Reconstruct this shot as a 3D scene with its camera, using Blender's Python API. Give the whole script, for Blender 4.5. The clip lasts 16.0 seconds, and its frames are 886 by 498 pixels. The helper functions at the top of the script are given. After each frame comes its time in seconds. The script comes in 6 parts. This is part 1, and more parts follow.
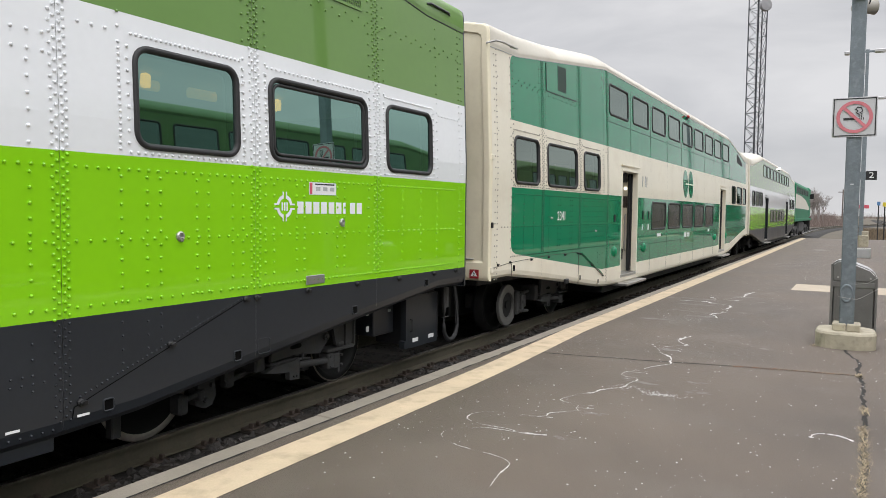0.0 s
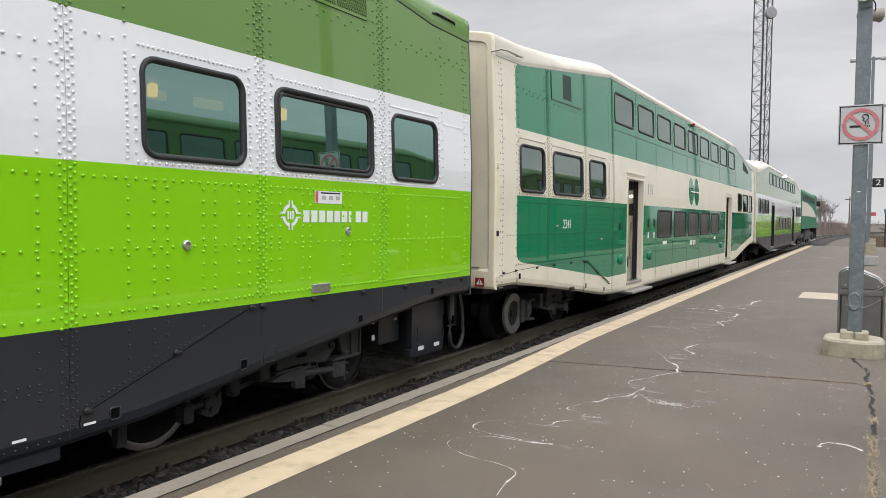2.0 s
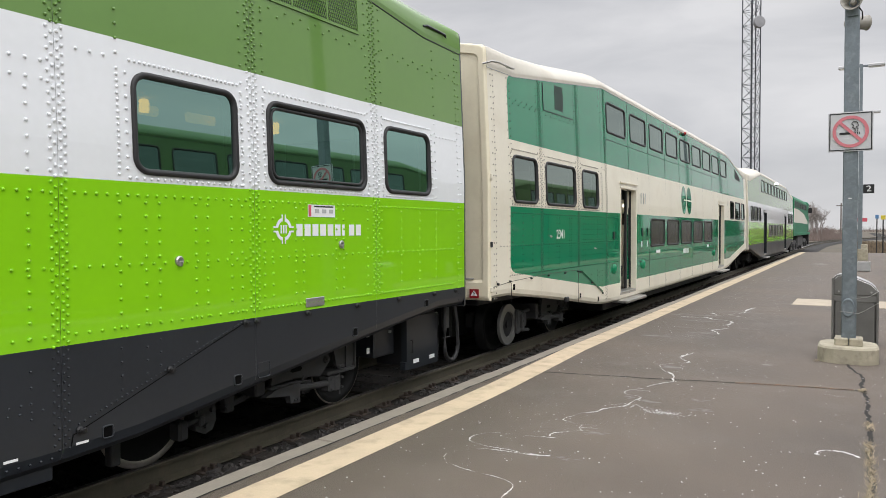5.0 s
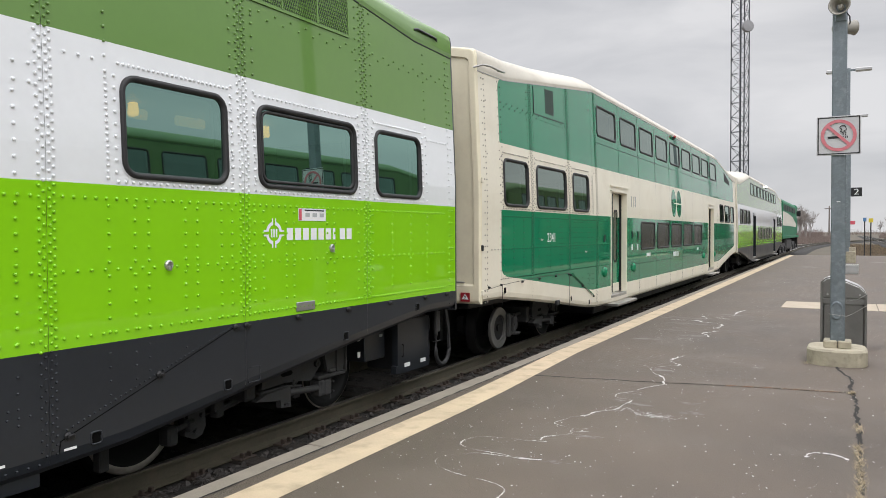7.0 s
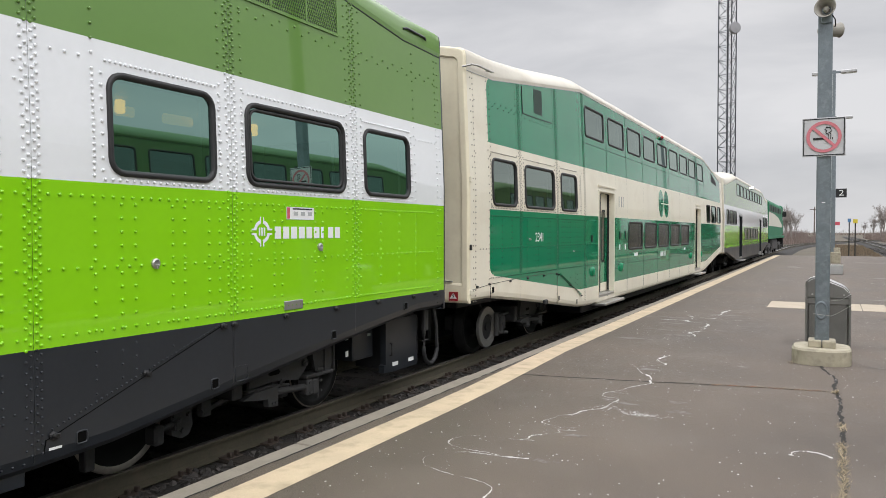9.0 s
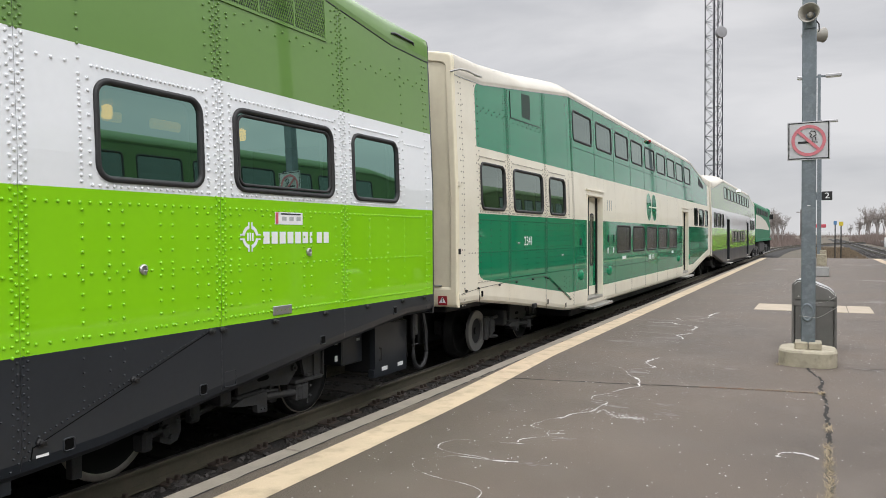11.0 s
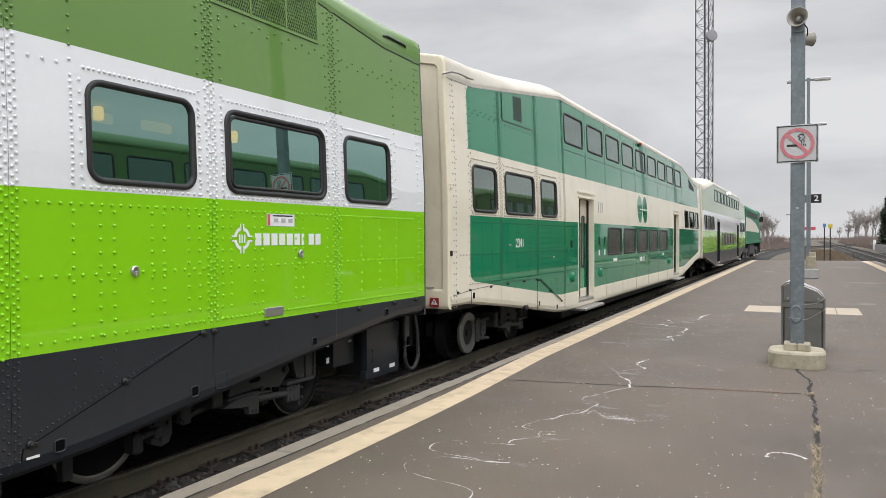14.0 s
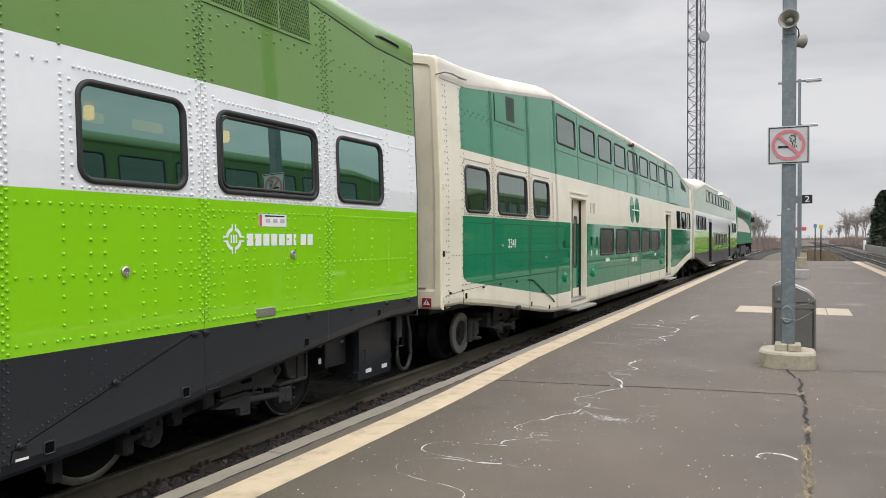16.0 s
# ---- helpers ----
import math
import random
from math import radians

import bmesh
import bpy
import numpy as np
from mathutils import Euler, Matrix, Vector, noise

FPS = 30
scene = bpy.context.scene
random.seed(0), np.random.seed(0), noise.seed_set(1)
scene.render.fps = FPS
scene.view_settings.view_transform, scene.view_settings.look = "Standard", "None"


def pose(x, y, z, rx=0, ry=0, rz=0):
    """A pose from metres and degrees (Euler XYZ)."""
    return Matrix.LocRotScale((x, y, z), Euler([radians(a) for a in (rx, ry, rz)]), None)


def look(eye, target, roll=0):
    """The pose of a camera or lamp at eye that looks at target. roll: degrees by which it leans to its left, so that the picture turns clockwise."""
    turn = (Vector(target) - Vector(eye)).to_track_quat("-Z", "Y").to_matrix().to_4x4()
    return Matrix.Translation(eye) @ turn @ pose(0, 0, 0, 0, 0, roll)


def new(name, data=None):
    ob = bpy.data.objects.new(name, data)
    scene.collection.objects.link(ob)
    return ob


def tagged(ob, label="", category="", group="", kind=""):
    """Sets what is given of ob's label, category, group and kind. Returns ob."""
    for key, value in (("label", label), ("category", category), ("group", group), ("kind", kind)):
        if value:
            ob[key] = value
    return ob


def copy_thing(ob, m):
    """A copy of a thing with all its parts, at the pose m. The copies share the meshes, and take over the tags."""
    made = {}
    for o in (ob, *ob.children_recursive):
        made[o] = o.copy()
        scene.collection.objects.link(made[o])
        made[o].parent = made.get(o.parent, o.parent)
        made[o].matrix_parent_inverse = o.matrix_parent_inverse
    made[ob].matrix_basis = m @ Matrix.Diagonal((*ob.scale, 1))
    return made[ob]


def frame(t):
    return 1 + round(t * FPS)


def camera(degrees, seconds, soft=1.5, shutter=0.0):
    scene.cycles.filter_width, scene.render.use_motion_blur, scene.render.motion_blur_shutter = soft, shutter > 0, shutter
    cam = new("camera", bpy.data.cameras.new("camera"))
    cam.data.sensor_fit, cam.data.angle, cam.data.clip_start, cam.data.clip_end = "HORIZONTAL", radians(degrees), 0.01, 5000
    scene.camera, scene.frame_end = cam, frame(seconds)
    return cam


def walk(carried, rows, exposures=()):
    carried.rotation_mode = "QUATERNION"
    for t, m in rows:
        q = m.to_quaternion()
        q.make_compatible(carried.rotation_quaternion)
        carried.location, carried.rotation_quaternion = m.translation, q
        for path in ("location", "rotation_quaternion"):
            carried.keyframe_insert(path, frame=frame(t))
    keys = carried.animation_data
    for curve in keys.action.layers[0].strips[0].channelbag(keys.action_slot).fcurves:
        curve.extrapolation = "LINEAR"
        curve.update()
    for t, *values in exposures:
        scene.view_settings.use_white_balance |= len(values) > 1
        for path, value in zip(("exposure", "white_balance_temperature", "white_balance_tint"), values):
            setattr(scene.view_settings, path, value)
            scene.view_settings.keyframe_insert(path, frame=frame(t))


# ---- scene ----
cam = camera(62.9, 16.0, soft=0.55)
PATH = [
    (0, (4.23, 0.058, 1.637), (3.235, 1.79, 1.531), 0.7),
    (0.5, (4.232, 0.056, 1.639), (3.236, 1.787, 1.536), 0.6),
    (1, (4.236, 0.057, 1.636), (3.235, 1.786, 1.54), 0.5),
    (1.5, (4.225, 0.059, 1.637), (3.221, 1.786, 1.547), 0.5),
    (2, (4.228, 0.057, 1.64), (3.219, 1.783, 1.556), 0.6),
    (2.5, (4.225, 0.059, 1.635), (3.214, 1.782, 1.558), 0.7),
    (3, (4.22, 0.062, 1.639), (3.209, 1.786, 1.567), 0.6),
    (3.5, (4.217, 0.061, 1.645), (3.208, 1.787, 1.579), 0.4),
    (4, (4.223, 0.067, 1.645), (3.217, 1.795, 1.583), 0.1),
    (6.5, (4.226, 0.063, 1.65), (3.246, 1.806, 1.608), -0.2),
    (7, (4.222, 0.071, 1.651), (3.249, 1.817, 1.607), -0.2),
    (7.5, (4.219, 0.074, 1.649), (3.252, 1.824, 1.603), -0.2),
    (8, (4.228, 0.076, 1.647), (3.266, 1.829, 1.6), -0.1),
    (8.5, (4.223, 0.075, 1.646), (3.269, 1.832, 1.6), -0.1),
    (9, (4.224, 0.066, 1.65), (3.279, 1.828, 1.604), -0.0),
    (11.5, (4.238, 0.051, 1.654), (3.323, 1.829, 1.62), -0.2),
    (12, (4.241, 0.045, 1.654), (3.329, 1.825, 1.62), -0.1),
    (12.5, (4.249, 0.046, 1.651), (3.341, 1.827, 1.618), -0.2),
    (13, (4.248, 0.046, 1.65), (3.343, 1.829, 1.617), -0.2),
    (13.5, (4.248, 0.042, 1.648), (3.346, 1.827, 1.617), -0.2),
    (14, (4.247, 0.037, 1.65), (3.348, 1.823, 1.621), -0.2),
    (14.5, (4.249, 0.041, 1.65), (3.353, 1.828, 1.624), -0.2),
    (15, (4.249, 0.042, 1.654), (3.357, 1.832, 1.628), -0.1),
    (15.5, (4.239, 0.044, 1.651), (3.354, 1.837, 1.626), -0.1),
    (16, (4.247, 0.043, 1.659), (3.366, 1.838, 1.629), -0.1),
]
walk(cam, [(t, look(eye, target, roll)) for t, eye, target, roll in PATH])

# ---- light ----
world = bpy.data.worlds.new("overcast")
scene.world = world
world.use_nodes = True
wn, wl = world.node_tree.nodes, world.node_tree.links
wn.clear()
w_out = wn.new("ShaderNodeOutputWorld")
w_bg = wn.new("ShaderNodeBackground")
w_sky = wn.new("ShaderNodeTexSky")
w_sky.sky_type, w_sky.sun_disc = "NISHITA", False
w_sky.sun_elevation, w_sky.sun_rotation = radians(44), radians(127)
w_co = wn.new("ShaderNodeTexCoord")
w_map = wn.new("ShaderNodeMapping")
w_map.inputs["Scale"].default_value = (1.0, 1.0, 3.2)
w_n = wn.new("ShaderNodeTexNoise")
w_n.inputs["Scale"].default_value, w_n.inputs["Detail"].default_value = 3.1, 6.0
w_n.inputs["Roughness"].default_value, w_n.inputs["Distortion"].default_value = 0.5, 0.35
w_ramp = wn.new("ShaderNodeValToRGB")
w_ramp.color_ramp.elements[0].position, w_ramp.color_ramp.elements[0].color = 0.34, (5.25, 5.3, 5.55, 1)
w_ramp.color_ramp.elements[1].position, w_ramp.color_ramp.elements[1].color = 0.64, (7.35, 7.3, 7.45, 1)
w_mix = wn.new("ShaderNodeMixRGB")
w_mix.inputs[0].default_value = 0.95
wl.new(w_co.outputs["Generated"], w_map.inputs["Vector"])
wl.new(w_map.outputs[0], w_n.inputs["Vector"])
wl.new(w_n.outputs[0], w_ramp.inputs[0])
wl.new(w_sky.outputs[0], w_mix.inputs[1])
wl.new(w_ramp.outputs[0], w_mix.inputs[2])
w_sep = wn.new("ShaderNodeSeparateXYZ")
w_up = wn.new("ShaderNodeMapRange")
w_up.inputs[1].default_value, w_up.inputs[2].default_value = 0.30, 0.88
w_up.inputs[3].default_value, w_up.inputs[4].default_value = 1.0, 3.9
w_mul = wn.new("ShaderNodeVectorMath")
w_mul.operation = "SCALE"
wl.new(w_co.outputs["Generated"], w_sep.inputs[0])
wl.new(w_sep.outputs["Z"], w_up.inputs[0])
wl.new(w_mix.outputs[0], w_mul.inputs[0])
wl.new(w_up.outputs[0], w_mul.inputs["Scale"])
wl.new(w_mul.outputs[0], w_bg.inputs[0])
w_bg.inputs[1].default_value = 0.105
wl.new(w_bg.outputs[0], w_out.inputs[0])
sun = new("sun", bpy.data.lights.new("sun", "SUN"))
sun.data.energy, sun.data.angle, sun.data.color = 0.95, radians(40), (1, 0.985, 0.965)
sun.matrix_world = look((31, -23, 37), (0, 0, 0))
scene.view_settings.exposure = 0.0

# ---- materials ----
def mat(name, color, rough=0.5, metal=0.0, vary=0.12, scale=3.0, fine=60.0, bump=0.0, bump_scale=80.0, spec=0.5, coat=0.0, second=None, amount=0.5, emit=0.0, islands=False, grit=0.0):
    """A surface with variation at two scales; second: a stain colour that comes in patches."""
    m = bpy.data.materials.new(name)
    m.use_nodes = True
    nt = m.node_tree
    b = nt.nodes["Principled BSDF"]
    co = nt.nodes.new("ShaderNodeTexCoord")
    def tex(s, d=4.0):
        t = nt.nodes.new("ShaderNodeTexNoise")
        t.inputs["Scale"].default_value, t.inputs["Detail"].default_value = s, d
        nt.links.new(co.outputs["Object"], t.inputs["Vector"])
        return t.outputs[0]
    big, small = tex(scale), tex(fine, 3.0)
    add = nt.nodes.new("ShaderNodeMath")
    add.operation = "MULTIPLY_ADD"
    nt.links.new(small, add.inputs[0])
    add.inputs[1].default_value = 0.5
    nt.links.new(big, add.inputs[2])
    ramp = nt.nodes.new("ShaderNodeMapRange")
    ramp.inputs[1].default_value, ramp.inputs[2].default_value = 0.45, 1.05
    ramp.inputs[3].default_value, ramp.inputs[4].default_value = 1 - vary, 1 + vary
    nt.links.new(add.outputs[0], ramp.inputs[0])
    mul = nt.nodes.new("ShaderNodeVectorMath")
    mul.operation = "SCALE"
    nt.links.new(ramp.outputs[0], mul.inputs["Scale"])
    mul.inputs[0].default_value = color
    out = mul.outputs[0]
    if second:
        mx = nt.nodes.new("ShaderNodeMixRGB")
        sr = nt.nodes.new("ShaderNodeMapRange")
        sr.inputs[1].default_value, sr.inputs[2].default_value = 0.5, 0.72
        sr.inputs[4].default_value = amount
        nt.links.new(tex(scale * 2.3, 6.0), sr.inputs[0])
        nt.links.new(sr.outputs[0], mx.inputs[0])
        nt.links.new(out, mx.inputs[1])
        mx.inputs[2].default_value = (*second, 1)
        out = mx.outputs[0]
    if grit:
        gr = nt.nodes.new("ShaderNodeMapRange")
        gr.inputs[1].default_value, gr.inputs[2].default_value = 0.36, 0.68
        gr.inputs[3].default_value, gr.inputs[4].default_value = 0.62, 1.42
        nt.links.new(tex(grit, 1.0), gr.inputs[0])
        gm = nt.nodes.new("ShaderNodeVectorMath")
        gm.operation = "SCALE"
        nt.links.new(out, gm.inputs[0])
        nt.links.new(gr.outputs[0], gm.inputs["Scale"])
        out = gm.outputs[0]
    if islands:
        gi = nt.nodes.new("ShaderNodeNewGeometry")
        ir = nt.nodes.new("ShaderNodeMapRange")
        ir.inputs[3].default_value, ir.inputs[4].default_value = 0.55, 1.45
        nt.links.new(gi.outputs["Random Per Island"], ir.inputs[0])
        m2 = nt.nodes.new("ShaderNodeVectorMath")
        m2.operation = "SCALE"
        nt.links.new(out, m2.inputs[0])
        nt.links.new(ir.outputs[0], m2.inputs["Scale"])
        out = m2.outputs[0]
    nt.links.new(out, b.inputs["Base Color"])
    rr = nt.nodes.new("ShaderNodeMapRange")
    rr.inputs[3].default_value, rr.inputs[4].default_value = max(0.02, rough * 0.8), min(1, rough * 1.25)
    nt.links.new(big, rr.inputs[0])
    nt.links.new(rr.outputs[0], b.inputs["Roughness"])
    b.inputs["Metallic"].default_value = metal
    b.inputs["Specular IOR Level"].default_value = spec
    b.inputs["Coat Weight"].default_value = coat
    b.inputs["Coat Roughness"].default_value = 0.06
    if bump:
        bp = nt.nodes.new("ShaderNodeBump")
        bp.inputs["Strength"].default_value, bp.inputs["Distance"].default_value = bump, 0.01
        nt.links.new(tex(bump_scale, 4.0), bp.inputs["Height"])
        nt.links.new(bp.outputs[0], b.inputs["Normal"])
    if emit:
        b.inputs["Emission Color"].default_value = (*color, 1)
        b.inputs["Emission Strength"].default_value = emit
    return m


def glass_mat(name, tint, gloss, shine=(0.85, 0.95, 0.92), rough=0.012):
    m = bpy.data.materials.new(name)
    m.use_nodes = True
    nt = m.node_tree
    nt.nodes.clear()
    o = nt.nodes.new("ShaderNodeOutputMaterial")
    tr = nt.nodes.new("ShaderNodeBsdfTransparent")
    tr.inputs[0].default_value = (*tint, 1)
    gl = nt.nodes.new("ShaderNodeBsdfGlossy")
    gl.inputs["Color"].default_value, gl.inputs["Roughness"].default_value = (*shine, 1), rough
    fr = nt.nodes.new("ShaderNodeFresnel")
    fr.inputs[0].default_value = 1.5
    ad = nt.nodes.new("ShaderNodeMath")
    ad.operation, ad.use_clamp = "ADD", True
    ad.inputs[1].default_value = gloss
    nt.links.new(fr.outputs[0], ad.inputs[0])
    mx = nt.nodes.new("ShaderNodeMixShader")
    nt.links.new(ad.outputs[0], mx.inputs[0])
    nt.links.new(tr.outputs[0], mx.inputs[1])
    nt.links.new(gl.outputs[0], mx.inputs[2])
    nt.links.new(mx.outputs[0], o.inputs[0])
    return m


PAINT = dict(rough=0.035, spec=0.5, vary=0.04, scale=0.9, fine=14.0, bump=0.035, bump_scale=1.5, coat=0.22)
M_LIME = mat("lime_paint", (0.244, 0.60, 0.011), **PAINT)
M_UPGREEN = mat("moss_green_paint", (0.130, 0.254, 0.055), **PAINT)
M_WHITE = mat("white_paint", (0.775, 0.795, 0.815), **PAINT)
M_SKIRT = mat("charcoal_paint", (0.0215, 0.0248, 0.0300), rough=0.30, spec=0.45, vary=0.15, scale=1.2, fine=25, bump=0.03, bump_scale=4)
M_GREEN = mat("forest_green_paint", (0.012, 0.222, 0.104), **PAINT)
M_CREAM = mat("cream_paint", (0.79, 0.74, 0.615), rough=0.32, vary=0.05, scale=0.8, fine=18, bump=0.02, bump_scale=1.8, second=(0.55, 0.47, 0.34), amount=0.25)
M_PALE = mat("pale_grey_paint", (0.45, 0.47, 0.47), **PAINT)
M_RUBBER = mat("black_rubber", (0.018, 0.018, 0.019), rough=0.55, vary=0.2, scale=8, fine=90)
M_GLASS = glass_mat("tinted_glass", (0.14, 0.19, 0.17), 0.40, (0.54, 0.86, 0.76))
M_GLASS2 = glass_mat("dusty_grey_glass", (0.20, 0.20, 0.20), 0.16, (0.8, 0.78, 0.76), 0.22)
M_GLASS3 = glass_mat("smoke_glass", (0.18, 0.20, 0.19), 0.24, (0.74, 0.86, 0.79))
M_GLASS4 = glass_mat("dusty_green_glass", (0.16, 0.22, 0.19), 0.20, (0.62, 0.85, 0.75), 0.15)
M_LINER = mat("interior_panel", (0.30, 0.31, 0.29), rough=0.6)
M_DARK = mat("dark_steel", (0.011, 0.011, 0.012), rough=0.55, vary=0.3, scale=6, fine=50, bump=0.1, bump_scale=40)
M_OLDCREAM = mat("yellowed_cream_paint", (0.80, 0.735, 0.555), rough=0.45, vary=0.06, scale=1.2, fine=18, second=(0.55, 0.46, 0.32), amount=0.25)
M_FRAME = mat("grimy_underframe_steel", (0.043, 0.043, 0.044), rough=0.65, vary=0.35, scale=5, fine=60, bump=0.2, bump_scale=50, second=(0.05, 0.042, 0.034), amount=0.5)
M_WHEEL = mat("worn_wheel_steel", (0.010, 0.010, 0.010), rough=0.55, spec=0.2, metal=0.1, vary=0.3, scale=8, fine=60)
M_RIM = mat("bright_wheel_rim", (0.42, 0.39, 0.35), rough=0.42, metal=0.7, vary=0.2, scale=12)
M_RAIL = mat("dusty_rail_steel", (0.070, 0.062, 0.043), rough=0.7, vary=0.22, scale=2.5, fine=40, bump=0.15, bump_scale=60, second=(0.10, 0.078, 0.055), amount=0.6)
M_RAILTOP = mat("polished_railhead", (0.45, 0.43, 0.40), rough=0.3, metal=0.9, vary=0.1)
M_TIE = mat("weathered_timber_tie", (0.025, 0.020, 0.016), rough=0.85, vary=0.4, scale=4, fine=70, bump=0.5, bump_scale=30)
M_STONE = mat("ballast_stone", (0.048, 0.043, 0.040), rough=0.9, vary=0.3, scale=12, fine=80, bump=0.4, bump_scale=60, islands=True)
# darker than the kerbside stones; for between the rails and the wall behind
M_STONEDARK = mat("darker_ballast_stone", (0.016, 0.015, 0.014), rough=0.9, vary=0.3, scale=12, fine=80, islands=True)
M_PLATE = mat("brown_tie_plate_steel", (0.050, 0.036, 0.028), rough=0.8, vary=0.3, scale=20)
# near-black: shade of slots that have no hole, and the skirt joint
M_VOID = mat("slot_shade_and_joint", (0.002, 0.002, 0.002), rough=0.9, spec=0.1)
# darker than the side cream, with brown patches
M_ROOFCREAM = mat("patchy_cream_roof_paint", (0.62, 0.585, 0.505), rough=0.5, vary=0.08, scale=0.7, fine=12, second=(0.42, 0.37, 0.29), amount=0.4)
M_TOWER = mat("dull_tower_steel", (0.07, 0.075, 0.085), rough=0.6, metal=0.3)
M_WEED = mat("brown_winter_weeds", (0.165, 0.125, 0.083), rough=0.95, vary=0.3, islands=True)
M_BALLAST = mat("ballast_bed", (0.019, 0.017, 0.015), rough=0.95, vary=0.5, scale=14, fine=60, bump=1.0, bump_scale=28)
M_ASPH = mat("worn_brown_asphalt", (0.124, 0.097, 0.076), rough=0.62, vary=0.34, scale=0.55, fine=95, bump=0.7, bump_scale=150, second=(0.170, 0.144, 0.120), amount=0.5, grit=170.0)
M_KERB = mat("pale_concrete_kerb", (0.255, 0.222, 0.183), rough=0.85, vary=0.16, scale=3, fine=90, bump=0.3, bump_scale=90, second=(0.2, 0.175, 0.15), amount=0.5)
M_YELLOW = mat("faded_yellow_line", (0.57, 0.45, 0.315), rough=0.75, vary=0.16, scale=2.2, fine=110, bump=0.2, bump_scale=150, second=(0.30, 0.235, 0.16), amount=0.55)
M_CONC = mat("concrete_footing", (0.42, 0.375, 0.285), rough=0.9, vary=0.2, scale=5, fine=110, bump=0.4, bump_scale=70, second=(0.2, 0.18, 0.14), amount=0.5)
M_GALV = mat("galvanised_steel", (0.185, 0.215, 0.235), rough=0.5, metal=0.35, vary=0.2, scale=9, fine=60, second=(0.30, 0.33, 0.35), amount=0.5)
M_SIGN = mat("white_sign_face", (0.56, 0.56, 0.57), rough=0.4, vary=0.04)
M_RED = mat("faded_red_print", (0.60, 0.10, 0.13), rough=0.5, vary=0.08)
M_REDPINK = mat("sun_faded_red_ring", (0.62, 0.19, 0.22), rough=0.5, vary=0.08)
M_WARN = mat("deep_red_print", (0.30, 0.018, 0.024), rough=0.4, vary=0.06)
M_BLACK = mat("black_print", (0.015, 0.015, 0.016), rough=0.5)
M_PRINT = mat("white_print", (0.82, 0.82, 0.82), rough=0.4, vary=0.03)
M_SPEAKER = mat("beige_horn_plastic", (0.34, 0.32, 0.28), rough=0.5, vary=0.1)
M_BIN = mat("grey_brown_bin_steel", (0.195, 0.190, 0.180), rough=0.36, metal=0.3, vary=0.15, scale=5)
M_BINTOP = mat("bin_hood_steel", (0.52, 0.52, 0.52), rough=0.35, metal=0.5, vary=0.12, scale=4)
M_STEEL = mat("brushed_steel", (0.45, 0.44, 0.42), rough=0.35, metal=0.8, vary=0.15)
M_SALT = mat("white_salt_deposit", (0.62, 0.60, 0.58), rough=0.9, vary=0.2, scale=20)
M_STAIN = mat("greyed_salt_stain", (0.225, 0.203, 0.187), rough=0.85, vary=0.25, scale=9)
M_CRACK = mat("dark_crack_filler", (0.022, 0.019, 0.017), rough=0.95, vary=0.4, scale=15)
M_RUST = mat("rust_red_dirt", (0.17, 0.075, 0.045), rough=0.95, vary=0.4, scale=15)
M_STRAW = mat("dry_straw_weed", (0.37, 0.30, 0.20), rough=0.9, vary=0.3, islands=True)
M_SLAB = mat("warm_beige_slab", (0.45, 0.38, 0.295), rough=0.85, vary=0.12, scale=3, fine=90, bump=0.2, bump_scale=90)
M_DISH = mat("grey_drum_antenna", (0.28, 0.28, 0.29), rough=0.5)
M_GRASS = mat("dormant_grass", (0.094, 0.078, 0.057), rough=0.95, vary=0.35, scale=0.12, fine=4, bump=0.5, bump_scale=6, second=(0.10, 0.095, 0.05), amount=0.6)
M_BARK = mat("grey_brown_bark", (0.15, 0.125, 0.11), rough=0.95, vary=0.3, scale=3)
# paler copy of the bark, with distance haze put into its colour
M_HAZEBARK = mat("hazed_grey_bark", (0.27, 0.24, 0.22), rough=0.95, vary=0.2, scale=3)
M_WALLGREY = mat("weathered_concrete", (0.20, 0.195, 0.185), rough=0.9, vary=0.2)
M_LOCO = mat("weathered_locomotive_green", (0.010, 0.15, 0.07), rough=0.5, spec=0.3, vary=0.12)
M_LOCOW = mat("weathered_locomotive_cream", (0.60, 0.57, 0.50), rough=0.5, spec=0.3, vary=0.1)
# twig colour lightened to paint in the haze of distance
M_HAZEBRUSH = mat("hazed_brush_twigs", (0.22, 0.172, 0.15), rough=0.95, vary=0.4, scale=2, islands=True)
M_CONIFER = mat("dark_spruce_needles", (0.055, 0.080, 0.048), rough=0.9, vary=0.4, scale=2, islands=True)
M_HOUSE = mat("pale_house_siding", (0.52, 0.51, 0.50), rough=0.8)
M_ROOFD = mat("grey_shingle_roof", (0.20, 0.185, 0.175), rough=0.9, vary=0.3)
M_WARM = mat("warm_lamp_diffuser", (1.0, 0.45, 0.05), emit=5.0)
# glow of the patches that imitate amber reflections beside the lamps
M_GLOW = mat("amber_glow_patch", (1.0, 0.62, 0.16), emit=0.6)
# for the round vestibule lamp and the added fill panel
M_VEST = mat("vestibule_lamp_and_fill", (1.0, 0.95, 0.86), emit=3.0)
M_FARTRAIN = mat("dark_moss_paint", (0.092, 0.160, 0.062), rough=0.55, spec=0.3, vary=0.1, scale=0.9, fine=14.0)
# cream and green at about half strength: shade on the rivet heads, painted in
M_RIVCREAM = mat("shaded_cream_rivet", (0.40, 0.37, 0.315), rough=0.5, vary=0.35, scale=9, fine=60)
M_RIVGREEN = mat("shaded_green_rivet", (0.005, 0.115, 0.052), rough=0.5, vary=0.3, scale=9, fine=60)
